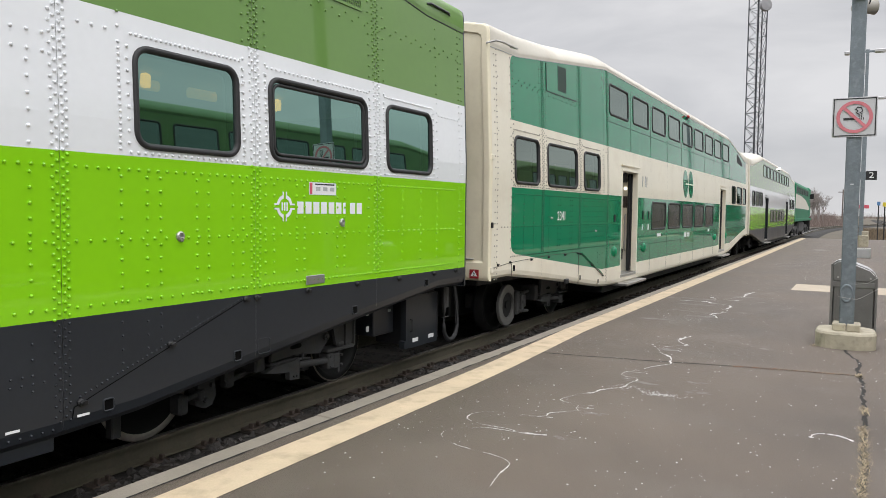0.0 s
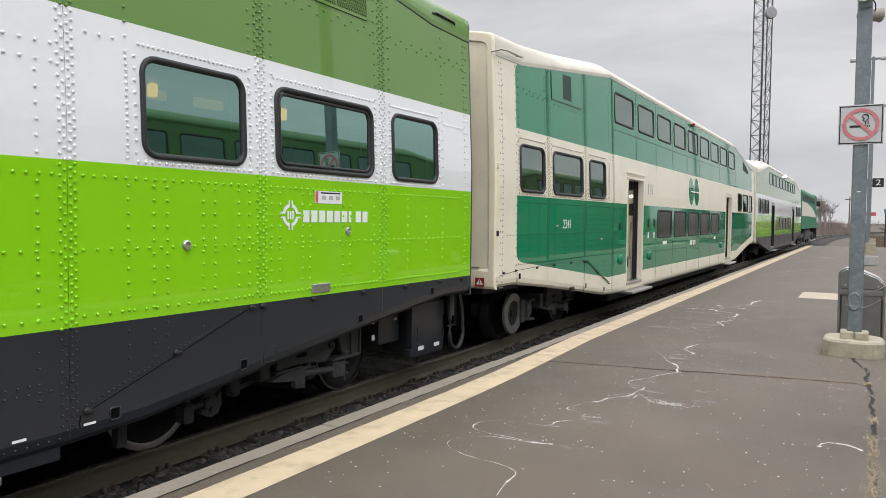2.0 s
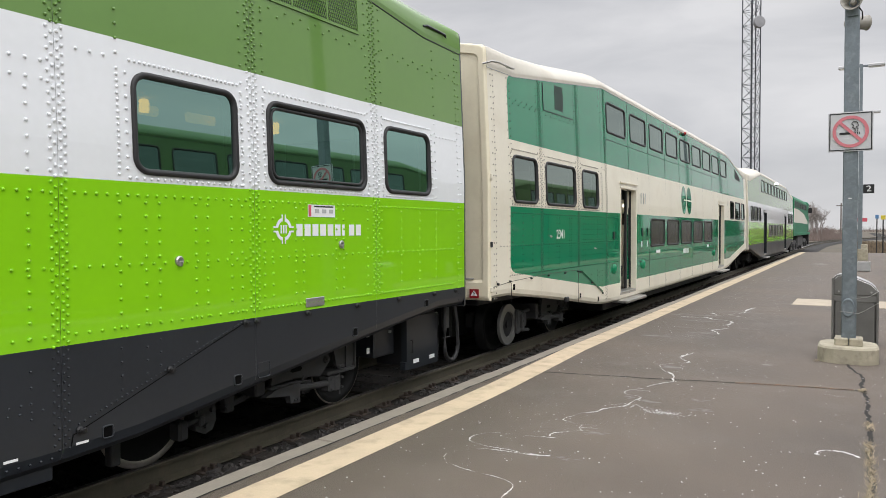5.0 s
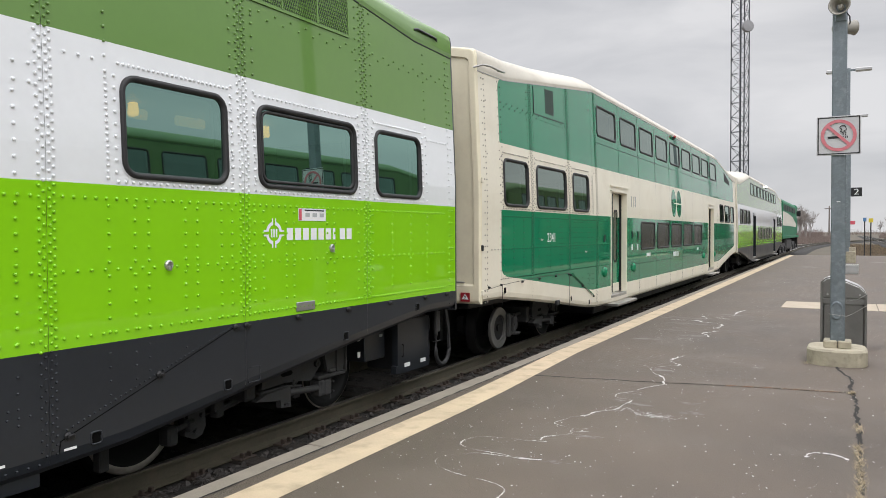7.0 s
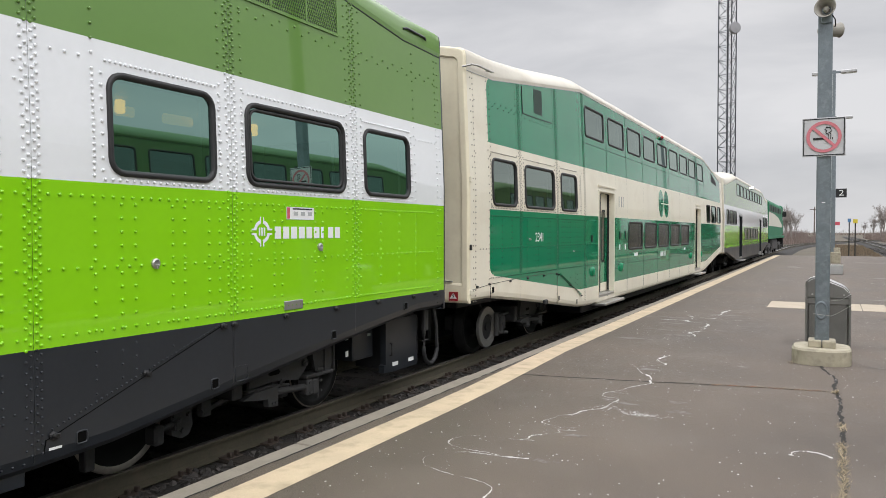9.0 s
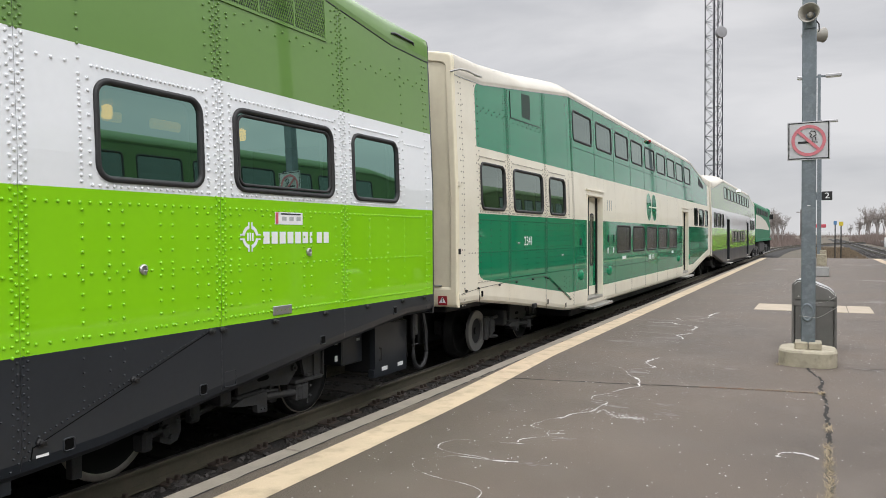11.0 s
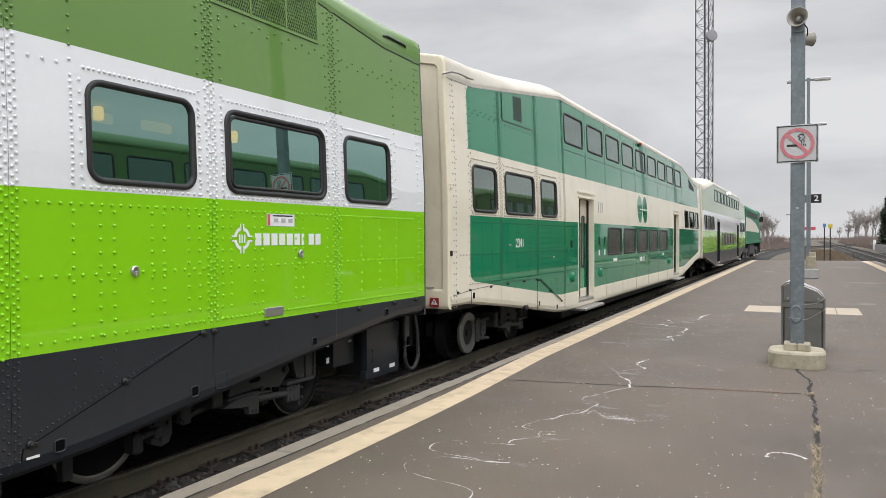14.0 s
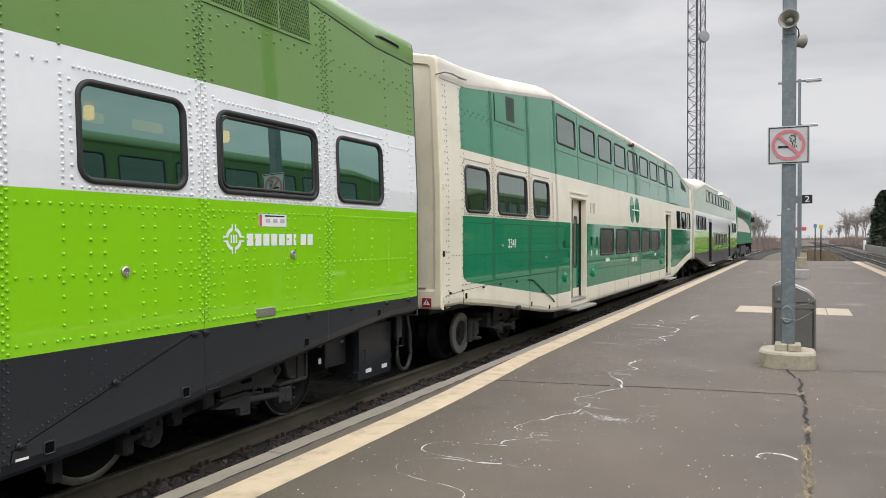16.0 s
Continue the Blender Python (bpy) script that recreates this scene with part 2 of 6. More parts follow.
M_LAMP = mat("white_lamp_lens", (1.0, 0.97, 0.92), emit=6.0)
M_REDLENS = mat("red_indicator_lens", (0.35, 0.015, 0.015), rough=0.2)
M_SEAM = mat("grimy_panel_joint", (0.035, 0.06, 0.048), rough=0.8, vary=0.3)
M_YSIGN = mat("yellow_sign_face", (0.65, 0.52, 0.05), rough=0.5)
M_BLUE = mat("blue_sign_face", (0.10, 0.22, 0.40), rough=0.5)


# ---- mesh helpers ----
def thing(name, label, category, at=(0, 0, 0), group="", kind=""):
    ob = new(name)
    ob.location = at
    return tagged(ob, label, category, group, kind)


def part(name, bm, material, parent, label=""):
    """Links a bmesh as one mesh object under a thing; material: one or a list."""
    me = bpy.data.meshes.new(name)
    bm.to_mesh(me)
    bm.free()
    return part_me(name, me, material, parent, label)


def part_me(name, me, material, parent, label=""):
    for m in (material if isinstance(material, (list, tuple)) else [material]):
        if not me.materials or isinstance(material, (list, tuple)):
            me.materials.append(m)
    ob = new(name, me)
    if parent:
        ob.parent = parent
    return tagged(ob, label)


def solid(name, bm, material, label, category, group="", kind=""):
    ob = part(name, bm, material, None)
    return tagged(ob, label, category, group, kind)


def box(bm, x0, x1, y0, y1, z0, z1, bevel=0.0, m=None):
    r = bmesh.ops.create_cube(bm, size=1.0)
    vs = r["verts"]
    for v in vs:
        v.co = Vector((x0 + (v.co.x + 0.5) * (x1 - x0), y0 + (v.co.y + 0.5) * (y1 - y0), z0 + (v.co.z + 0.5) * (z1 - z0)))
    if bevel:
        es = list({e for v in vs for e in v.link_edges})
        r = bmesh.ops.bevel(bm, geom=es, offset=bevel, segments=1, affect="EDGES")
        vs = list({v for f in r["faces"] for v in f.verts} | {v for v in vs if v.is_valid})
    if m is not None:
        bmesh.ops.transform(bm, matrix=m, verts=[v for v in vs if v.is_valid])
    return bm


def B(*a, bevel=0.0, m=None):
    return box(bmesh.new(), *a, bevel=bevel, m=m)


def rod(bm, p, q, r, n=10, r2=None):
    p, q = Vector(p), Vector(q)
    d = q - p
    m = Matrix.Translation((p + q) / 2) @ d.to_track_quat("Z", "Y").to_matrix().to_4x4()
    bmesh.ops.create_cone(bm, cap_ends=True, segments=n, radius1=r, radius2=r if r2 is None else r2, depth=d.length, matrix=m)
    return bm


def lathe(bm, prof, m, n=24):
    """Turns a profile of (radius, height) round z, then moves it by m."""
    rows = [[bm.verts.new(m @ Vector((r * math.cos(2 * math.pi * i / n), r * math.sin(2 * math.pi * i / n), h))) for i in range(n)] for r, h in prof]
    for a, b in zip(rows, rows[1:]):
        for i in range(n):
            bm.faces.new((a[i], a[(i + 1) % n], b[(i + 1) % n], b[i]))
    for row in (rows[0], rows[-1]):
        if len(row) > 2:
            try:
                bm.faces.new(row)
            except ValueError:
                pass
    return bm


def tube(bm, pts, r, n=6):
    pts = [Vector(p) for p in pts]
    rows = []
    for i, p in enumerate(pts):
        d = (pts[min(i + 1, len(pts) - 1)] - pts[max(i - 1, 0)]).normalized()
        q = d.to_track_quat("Z", "Y")
        rows.append([bm.verts.new(p + q @ Vector((r * math.cos(2 * math.pi * k / n), r * math.sin(2 * math.pi * k / n), 0))) for k in range(n)])
    for a, b in zip(rows, rows[1:]):
        for k in range(n):
            bm.faces.new((a[k], a[(k + 1) % n], b[(k + 1) % n], b[k]))
    bm.faces.new(rows[0]), bm.faces.new(rows[-1])
    return bm


def rr(y0, y1, z0, z1, r, n=5):
    """Points of a rounded rectangle in y and z."""
    out = []
    for cy, cz, a in ((y1 - r, z1 - r, 0), (y0 + r, z1 - r, 90), (y0 + r, z0 + r, 180), (y1 - r, z0 + r, 270)):
        for i in range(n + 1):
            t = radians(a + 90 * i / n)
            out.append((cy + r * math.cos(t), cz + r * math.sin(t)))
    return out


def wall_x(z):
    """The coach side leans in above the belt."""
    return 0.0 if z < 2.2 else -(z - 2.2) * 0.041


def gasket(y0, y1, z0, z1, r, w, proud, depth):
    """A rounded rubber ring round a window, with depth."""
    bm = bmesh.new()
    prof = [(0, -depth), (0, proud * 0.6), (w * 0.35, proud), (w * 0.75, proud * 0.8), (w, 0), (w, -depth)]
    rows = []
    for ins, out in prof:
        pts = rr(y0 + ins, y1 - ins, z0 + ins, z1 - ins, max(0.01, r - ins))
        rows.append([bm.verts.new((wall_x(z) + out, y, z)) for y, z in pts])
    for a, b in zip(rows, rows[1:]):
        n = len(a)
        for i in range(n):
            bm.faces.new((a[i], a[(i + 1) % n], b[(i + 1) % n], b[i]))
    for f in bm.faces:
        f.smooth = True
    return bm


def pane(y0, y1, z0, z1, r, x):
    bm = bmesh.new()
    lean = (wall_x(z1) - wall_x(z0)) / (z1 - z0)
    bm.faces.new([bm.verts.new((wall_x(z0) + lean * (z - z0) + x, y, z)) for y, z in rr(y0, y1, z0, z1, r)])
    return bm


def letters(text, size, parent, material, m, name="lettering", squeeze=1.0):
    cu = bpy.data.curves.new("letters", "FONT")
    cu.body, cu.size, cu.extrude, cu.align_x, cu.align_y = text, size, 0.002, "CENTER", "CENTER"
    ob = new("letters", cu)
    me = bpy.data.meshes.new_from_object(ob.evaluated_get(bpy.context.evaluated_depsgraph_get()))
    bpy.data.objects.remove(ob)
    me.transform(m @ Matrix.Diagonal((squeeze, 1, 1, 1)))
    return part_me(name, me, material, parent)


def lin(table, s):
    for (a, u), (b, v) in zip(table, table[1:]):
        if s <= b:
            return u + (v - u) * (s - a) / (b - a) if b > a else v
    return table[-1][1]


# ---- coaches ----
LENGTH = 25.16
TOP = [(0, 3.85), (0.85, 3.87), (4.95, 4.40), (12.58, 4.40)]
BOTTOM = [(0, 0.73), (0.62, 0.728), (2.4, 0.53), (3.5, 0.385), (4.65, 0.235), (5.5, 0.19), (12.58, 0.19)]
LOWCREAM = [(0, 1.06), (0.62, 1.05), (4.8, 0.56), (5.6, 0.56), (12.58, 0.56)]


def near_end(s):
    return min(s, LENGTH - s)


def section(z, drop=0.0):
    return wall_x(z) - drop


def coach(y0, livery, shift, label, detail):
    """A bilevel coach whose near end stands at y0. shift: how far its end windows sit from the pattern."""
    ob = thing("bilevel_coach", label, "train car", (0, y0, 0), "coaches of the train")
    lime = livery == "lime"
    mats = [M_SKIRT, M_LIME, M_WHITE, M_UPGREEN] if lime else [M_CREAM, M_GREEN, M_CREAM, M_GREEN]
    holes = []  # y0, y1, z0, z1, kind
    for flip in (0, 1):
        for a, b in ((0.755, 1.675), (1.995, 3.375), (3.70, 4.655) if detail == 3 else (3.705, 4.625)):
            a, b = a + shift, b + shift
            holes.append(((LENGTH - b, LENGTH - a) if flip else (a, b)) + (2.026, 2.728 if detail == 3 else 2.715, "end"))
        a, b = 6.03, 7.20
        holes.append(((LENGTH - b, LENGTH - a) if flip else (a, b)) + (0.36, 2.49, "door"))
    mid = LENGTH / 2
    for k in range(-4, 5):
        c = mid + 1.674 * k
        holes.append((c - 0.675, c + 0.675, 3.53, 4.15, "upper"))
    for k in range(-2, 3):
        c = mid + 1.69 * k
        holes.append((c - 0.715, c + 0.715, 1.235, 1.905, "lower"))
    seams = sorted([0.0, LENGTH] + [d for a in (1.83 + shift, 3.53 + shift, 5.18 + shift, 7.4) for d in (a, LENGTH - a)] + [mid + 1.674 * (k + 0.5) for k in range(-3, 3)])
    breaks = set(seams) | {d for a in (0.62, 0.85, 2.0, 3.35, 4.3, 4.8, 4.95, 5.2) for d in (a, LENGTH - a)}
    for h in holes:
        g = 0.035 if h[4] != "door" else 0.0
        breaks |= {h[0] + g, h[1] - g}
    breaks = sorted(breaks)

    def bands(s, left):
        """Heights at s where the paint changes, with the paint above each. left: the strip lies to the right of s."""
        d = near_end(s)
        if lime:
            return [(0.94, 0), (1.975, 1), (2.915, 2), (9, 3)]
        return [(lin(LOWCREAM, d), 0), (1.975, 1), (2.915, 2), (9, 3)]

    def skin(x_off, name, panel_gap, lip):
        for pa, pb in zip(seams, seams[1:]):
            bm = bmesh.new()
            inner = [b for b in breaks if pa - 1e-6 <= b <= pb + 1e-6]
            for a, b in zip(inner, inner[1:]):
                if b - a < 0.002:
                    continue
                m = (a + b) / 2
                border = not lime and near_end(m) < 0.62
                ga = a + (panel_gap if a == pa else 0)
                gb = b - (panel_gap if b == pb else 0)
                rows = []
                for s in (a, b):
                    d = near_end(s)
                    lo, hi = lin(BOTTOM, d), lin(TOP, d)
                    b1, b2, b3 = [z for z, _ in bands(s, 0)[:-1]]
                    cuts = [lo, lo + 0.035, lo + 0.10, b1, b2, 2.2, b3, hi]
                    rows.append(cuts)
                kinds = [0, 0, 0, 1, 2, 2, 3]
                hz = []
                for h in holes:
                    g = 0.035 if h[4] != "door" else 0.0
                    if h[0] + g - 1e-6 <= a and b <= h[1] - g + 1e-6:
                        hz.append((h[2] + g, h[3] - g))
                za, zb = rows
                cells = [(za[i], za[i + 1], zb[i], zb[i + 1], kinds[i], min(i, 2)) for i in range(7)]
                for z0, z1 in hz:
                    out = []
                    for c in cells:
                        lo, hi = max(c[0], c[2]), min(c[1], c[3])
                        if z1 <= lo + 1e-6 or z0 >= hi - 1e-6:
                            out.append(c)
                            continue
                        if z0 > lo + 1e-6:
                            out.append((c[0], z0, c[2], z0, c[4], c[5]))
                        if z1 < hi - 1e-6:
                            out.append((z1, c[1], z1, c[3], c[4], 2))
                    cells = out
                for a0, a1, b0, b1, k, low in cells:
                    if border:
                        k = 2 if not lime else k
                    xl, xh = ((lip * 1.6, lip * 0.5), (lip * 0.5, 0), (0, 0))[low]
                    q = [(section(a0) - xl, ga, a0), (section(b0) - xl, gb, b0), (section(b1) - xh, gb, b1), (section(a1) - xh, ga, a1)]
                    f = bm.faces.new([bm.verts.new((x + x_off, y, z)) for x, y, z in q])
                    f.material_index = k
            bmesh.ops.remove_doubles(bm, verts=bm.verts, dist=0.0005)
            part(name, bm, mats, ob)

    skin(0.0, "side_panel", 0.0012 if lime else 0.002, 0.028)
    # inner liner with the same openings, and the closed far side
    mats_out = mats
    mats = [M_LINER] * 4
    skin(-0.14, "inner_lining", -0.001, 0.0)
    mats = mats_out
    cuts = sorted({d for t in (TOP, BOTTOM, [(2.6, 0)]) for a, _ in t for d in (a, LENGTH - a)})
    bm = bmesh.new()
    for a, b in zip(cuts, cuts[1:]):
        if b - a < 0.01:
            continue
        za = [lin(BOTTOM, near_end(a)), 0.94, 1.975, 2.915, lin(TOP, near_end(a))]
        zb = [lin(BOTTOM, near_end(b)), 0.94, 1.975, 2.915, lin(TOP, near_end(b))]
        for i in range(4):
            f = bm.faces.new([bm.verts.new((-3.0 - section(z), y, z)) for y, z in ((a, za[i]), (b, zb[i]), (b, zb[i + 1]), (a, za[i + 1]))])
            f.material_index = i
    part("far_side", bm, mats, ob)
    # roof
    bm = bmesh.new()
    rows = []
    prof = [(0.006, -0.045), (0.012, 0.0), (-0.06, 0.12), (-0.17, 0.235), (-0.34, 0.335), (-0.62, 0.41), (-1.0, 0.45), (-1.41, 0.46)]
    square = [(0.006, -0.045), (0.012, 0.0), (0.0, 0.15), (-0.015, 0.215), (-0.06, 0.25), (-0.33, 0.305), (-0.85, 0.345), (-1.41, 0.36)]
    for s in cuts:
        z = lin(TOP, near_end(s))
        x = section(z)
        k = lin([(0, 0.84), (2.6, 0.84), (4.95, 0.78), (12.58, 0.80)], near_end(s))
        q = lin([(0, 0.0), (0.85, 0.0), (2.6, 1.0), (12.58, 1.0)], near_end(s))
        half = [(x + ex + (dx - ex) * q, s, z + ez + (dz * (k if dz > 0 else 1) - ez) * q) for (dx, dz), (ex, ez) in zip(prof, square)]
        rows.append([bm.verts.new(p) for p in half] + [bm.verts.new((-3.0 - p[0], p[1], p[2])) for p in reversed(half)])
    for a, b in zip(rows, rows[1:]):
        if (a[0].co - b[0].co).length < 0.01:
            continue
        for i in range(len(a) - 1):
            bm.faces.new((a[i], b[i], b[i + 1], a[i + 1])).smooth = 0 < i < len(a) - 2
    for row in (rows[0], rows[-1]):
        bm.faces.new(row)
    # far lime coach: cream imitates the sky's grazing reflection on its roof
    part("roof", bm, M_UPGREEN if detail == 3 else M_ROOFCREAM, ob)
    # end walls: a raised border round a recessed panel, rounded at the corner
    for flip in (0, 1):
        bm = bmesh.new()
        ys = (lambda v: LENGTH - v) if flip else (lambda v: v)
        half = [(section(z), z) for z in (0.70, 1.4, 2.2, 3.0, 3.85)] + [(section(3.85) + dx, 3.85 + dz) for dx, dz in square[2:]]
        outline = half + [(-3.0 - x, z) for x, z in reversed(half)]

        def inset(k):
            return [(-1.5 + (x + 1.5) * (1 - k / 1.5), 2.35 + (z - 2.35) * (1 - k * (2.6 if z < 2.35 else 1.2) / 1.75)) for x, z in outline]
        rows = [[bm.verts.new((x, ys(dy), z)) for x, z in inset(k)] for k, dy in ((0, 0.01), (0.004, -0.035), (0.018, -0.052), (0.03, -0.055), (0.098, -0.055), (0.104, -0.045), (0.112, -0.030), (0.15, -0.028))]
        for a, b in zip(rows, rows[1:]):
            for i in range(len(a)):
                j = (i + 1) % len(a)
                bm.faces.new((a[i], a[j], b[j], b[i])).smooth = False
        bm.faces.new(rows[-1])
        part("end_wall", bm, M_SKIRT if detail == 3 else M_OLDCREAM if detail == 2 else M_ROOFCREAM, ob)
        bm = bmesh.new()
        rod(bm, (-0.24, ys(-0.05), 0.99), (-0.36, ys(-0.05), 0.99), 0.012)
        part("grab_rail", bm, M_STEEL, ob)
    # floors, bulkheads and ceilings that close the inside
    bm = bmesh.new()
    box(bm, -2.85, -0.15, 5.2, LENGTH - 5.2, 0.30, 0.35)
    box(bm, -2.85, -0.15, 5.2, LENGTH - 5.2, 2.62, 2.70)
    for a, b in ((0.1, 5.2), (LENGTH - 5.2, LENGTH - 0.1)):
        box(bm, -2.85, -0.15, a, b, 1.25, 1.30)
        box(bm, -2.85, -0.15, a, b, 2.86, 2.92)
    box(bm, -2.85, -2.80, 0.1, LENGTH - 0.1, 0.6, 4.2)
    part("interior_shell", bm, M_LINER, ob)
    # windows
    for y0_, y1_, z0_, z1_, kind in holes:
        if kind == "door":
            continue
        w, r = (0.045, 0.125) if kind == "end" else (0.048, 0.11)
        win = part("window", gasket(y0_, y1_, z0_, z1_, r, w, 0.022 if kind == "end" else 0.014, 0.10), M_RUBBER, ob)
        if detail == 3 and kind == "end" and y1_ - y0_ > 1.2:
            part("sash", gasket(y0_ + 0.05, y1_ - 0.05, z0_ + 0.05, z1_ - 0.05, 0.09, 0.026, 0.010, 0.04), M_RUBBER, win)
        g = part("pane", pane(y0_ + w * 0.8, y1_ - w * 0.8, z0_ + w * 0.8, z1_ - w * 0.8, r - w * 0.7, -0.006), M_GLASS2 if kind == "lower" else M_GLASS if detail == 3 else M_GLASS3, win)
        g.visible_shadow = False
    # warm ceiling lamps inside
    for flip in (0, 1):
        for d, u0, u1 in ((1.75, 0.05, 0.16), (2.42, -0.44, -0.06), (3.47, 0.06, 0.28)):
            y = LENGTH - d if flip else d
            part("ceiling_lamp", B(-1.50, -1.42, y - 0.045, y + 0.03, 2.725, 2.85, bevel=0.015), M_WARM, ob, "warm ceiling lamp")
            # not a fixture: a glowing patch for the lamp's diffuse reflection
            part("lamp_cove", B(-1.66, -1.60, y + u0, y + u1, 2.735, 2.835, bevel=0.02), M_GLOW, ob, "glowing patch that imitates the lamp's soft amber reflection")
    return ob


def door_pair(ob, lime, flip, detail):
    """Two sliding leaves, the frame, the sill and the step of one doorway. Returns the leaves."""
    a, b = 6.03, 7.20
    if flip:
        a, b = LENGTH - b, LENGTH - a
    body, trim = (M_SKIRT, M_SKIRT) if lime else (M_GREEN, M_CREAM)
    fr = bmesh.new()
    box(fr, -0.14, 0.012, a - 0.03, a, 0.36, 2.52, 0.006)
    box(fr, -0.14, 0.012, b, b + 0.03, 0.36, 2.52, 0.006)
    box(fr, -0.14, 0.012, a - 0.03, b + 0.03, 2.49, 2.53, 0.006)
    fr_ob = part("door_frame", fr, trim, ob)
    part("jamb_seal", B(-0.15, -0.108, b - 0.014, b - 0.001, 0.37, 2.48, bevel=0.004), M_RUBBER, ob, "black rubber door seal")
    part("drip_rail", B(0.0, 0.022, a - 0.08, b + 0.12, 2.60, 2.63, bevel=0.004), trim, ob)
    part("sill", B(-0.5, 0.01, a, b, 0.30, 0.36, bevel=0.01), M_STEEL, ob)
    part("step_plate", B(-0.15, 0.17, a - 0.08, b + 0.30, 0.14, 0.20, bevel=0.012), M_STEEL, ob, "worn bare steel step")
    # vestibule lining behind the doorway
    bm = bmesh.new()
    box(bm, -1.30, -1.27, a - 0.5, b + 0.5, 0.35, 2.62)
    box(bm, -1.3, -0.212, b + 0.02, b + 0.06, 0.35, 2.62)
    box(bm, -1.3, -0.212, a - 0.14, a - 0.10, 0.35, 2.62)
    part("vestibule", bm, M_CREAM, ob, "cream vestibule wall panels")
    if detail:
        bm = bmesh.new()
        tube(bm, [(-0.255, b + 0.01, 0.8), (-0.255, b - 0.05, 0.85), (-0.255, b - 0.05, 1.55), (-0.255, b + 0.01, 1.6)], 0.016)
        part("grab_rail", bm, M_STEEL, ob)
        part("notice_panel", B(-0.31, -0.225, b + 0.004, b + 0.018, 1.75, 2.0), M_PLATE, ob)
        # unseen glowing panel, added to brighten the vestibule wall
        part("vestibule_light", B(-0.95, -0.45, a + 0.2, b - 0.2, 2.58, 2.61), M_VEST, ob, "unseen ceiling panel added to brighten the vestibule")
        bm = bmesh.new()
        lathe(bm, [(0.03, 0), (0.03, 0.015), (0.02, 0.02)], Matrix.Translation((-0.27, b + 0.01, 2.17)) @ Matrix.Rotation(radians(90), 4, "X"), 14)
        part("vestibule_lamp", bm, M_VEST, ob)
        # black block that stands in for the shaded interior above the doorway
        part("door_header", B(-0.60, -0.23, a, b, 2.30, 2.50, bevel=0.01), M_RUBBER, ob)
    leaves = []
    half = (b - a) / 2
    for k in (0, 1):
        u0, u1 = (a, a + half) if k == 0 else (a + half, b)
        bm = bmesh.new()
        # the leaf in four bars round its tall window
        wy0, wy1, wz0, wz1 = u0 + 0.16, u1 - 0.16, 1.02, 2.12
        box(bm, -0.20, -0.16, u0, wy0, 0.37, 2.48)
        box(bm, -0.20, -0.16, wy1, u1, 0.37, 2.48)
        box(bm, -0.20, -0.16, wy0, wy1, 0.37, wz0)
        box(bm, -0.20, -0.16, wy0, wy1, wz1, 2.48)
        for f in bm.faces:
            z = f.calc_center_median().z
            f.material_index = 0
        if not lime:
            bmesh.ops.bisect_plane(bm, geom=bm.verts[:] + bm.edges[:] + bm.faces[:], plane_co=(0, 0, 1.975), plane_no=(0, 0, 1))
            bmesh.ops.bisect_plane(bm, geom=bm.verts[:] + bm.edges[:] + bm.faces[:], plane_co=(0, 0, 0.56), plane_no=(0, 0, 1))
            for f in bm.faces:
                z = f.calc_center_median().z
                f.material_index = 1 if z > 1.975 or z < 0.56 else 0
        leaf = part("door_leaf", bm, [body, trim], ob)
        bm = bmesh.new()
        pts = rr(wy0 - 0.02, wy1 + 0.02, wz0 - 0.02, wz1 + 0.02, 0.09)
        inn = rr(wy0 + 0.02, wy1 - 0.02, wz0 + 0.02, wz1 - 0.02, 0.06)
        o = [bm.verts.new((-0.155, y, z)) for y, z in pts]
        i_ = [bm.verts.new((-0.150, y, z)) for y, z in inn]
        for j in range(len(o)):
            bm.faces.new((o[j], o[(j + 1) % len(o)], i_[(j + 1) % len(o)], i_[j]))
        part("window_rubber", bm, M_RUBBER, leaf)
        bm = bmesh.new()
        bm.faces.new([bm.verts.new((-0.162, y, z)) for y, z in inn])
        part("pane", bm, M_GLASS2, leaf).visible_shadow = False
        e = u1 if k == 0 else u0
        # rubber seal; on the second leaf widened to take in the shadow beside it
        part("edge_seal", B(-0.205, -0.152, e - (0.025 if k == 0 else 0.02), e + (0.02 if k == 0 else 0.075), 0.37, 2.48, bevel=0.008), M_RUBBER, leaf)
        leaves.append(leaf)
    return leaves


def rivets(ob, name, spots, mats, r=0.0112):
    """Domed rivet heads: spots of (y, z, paint)."""
    vs, fs, mi = [], [], []
    n = 7
    full = r
    for y, z, k in spots:
        x = wall_x(z)
        r = full * (0.72 if k == 0 and z < 0.94 else 1.0)
        o = len(vs)
        for rad, h in ((r, -0.001), (r * 1.02, r * 0.50), (r * 0.72, r * 1.02)):
            for i in range(n):
                t = 2 * math.pi * i / n
                vs.append((x + h, y + rad * math.cos(t), z + rad * math.sin(t)))
        vs.append((x + r * 1.22, y, z))
        for i in range(n):
            j = (i + 1) % n
            fs += [(o + i, o + j, o + n + j, o + n + i), (o + n + i, o + n + j, o + 2 * n + j, o + 2 * n + i), (o + 2 * n + i, o + 2 * n + j, o + 3 * n)]
            mi += [k, k, k]
    me = bpy.data.meshes.new(name)
    me.from_pydata(vs, [], fs)
    me.polygons.foreach_set("material_index", mi)
    me.polygons.foreach_set("use_smooth", [True] * len(fs))
    p = part_me(name, me, mats, ob)
    return tagged(p, kind="stuff")


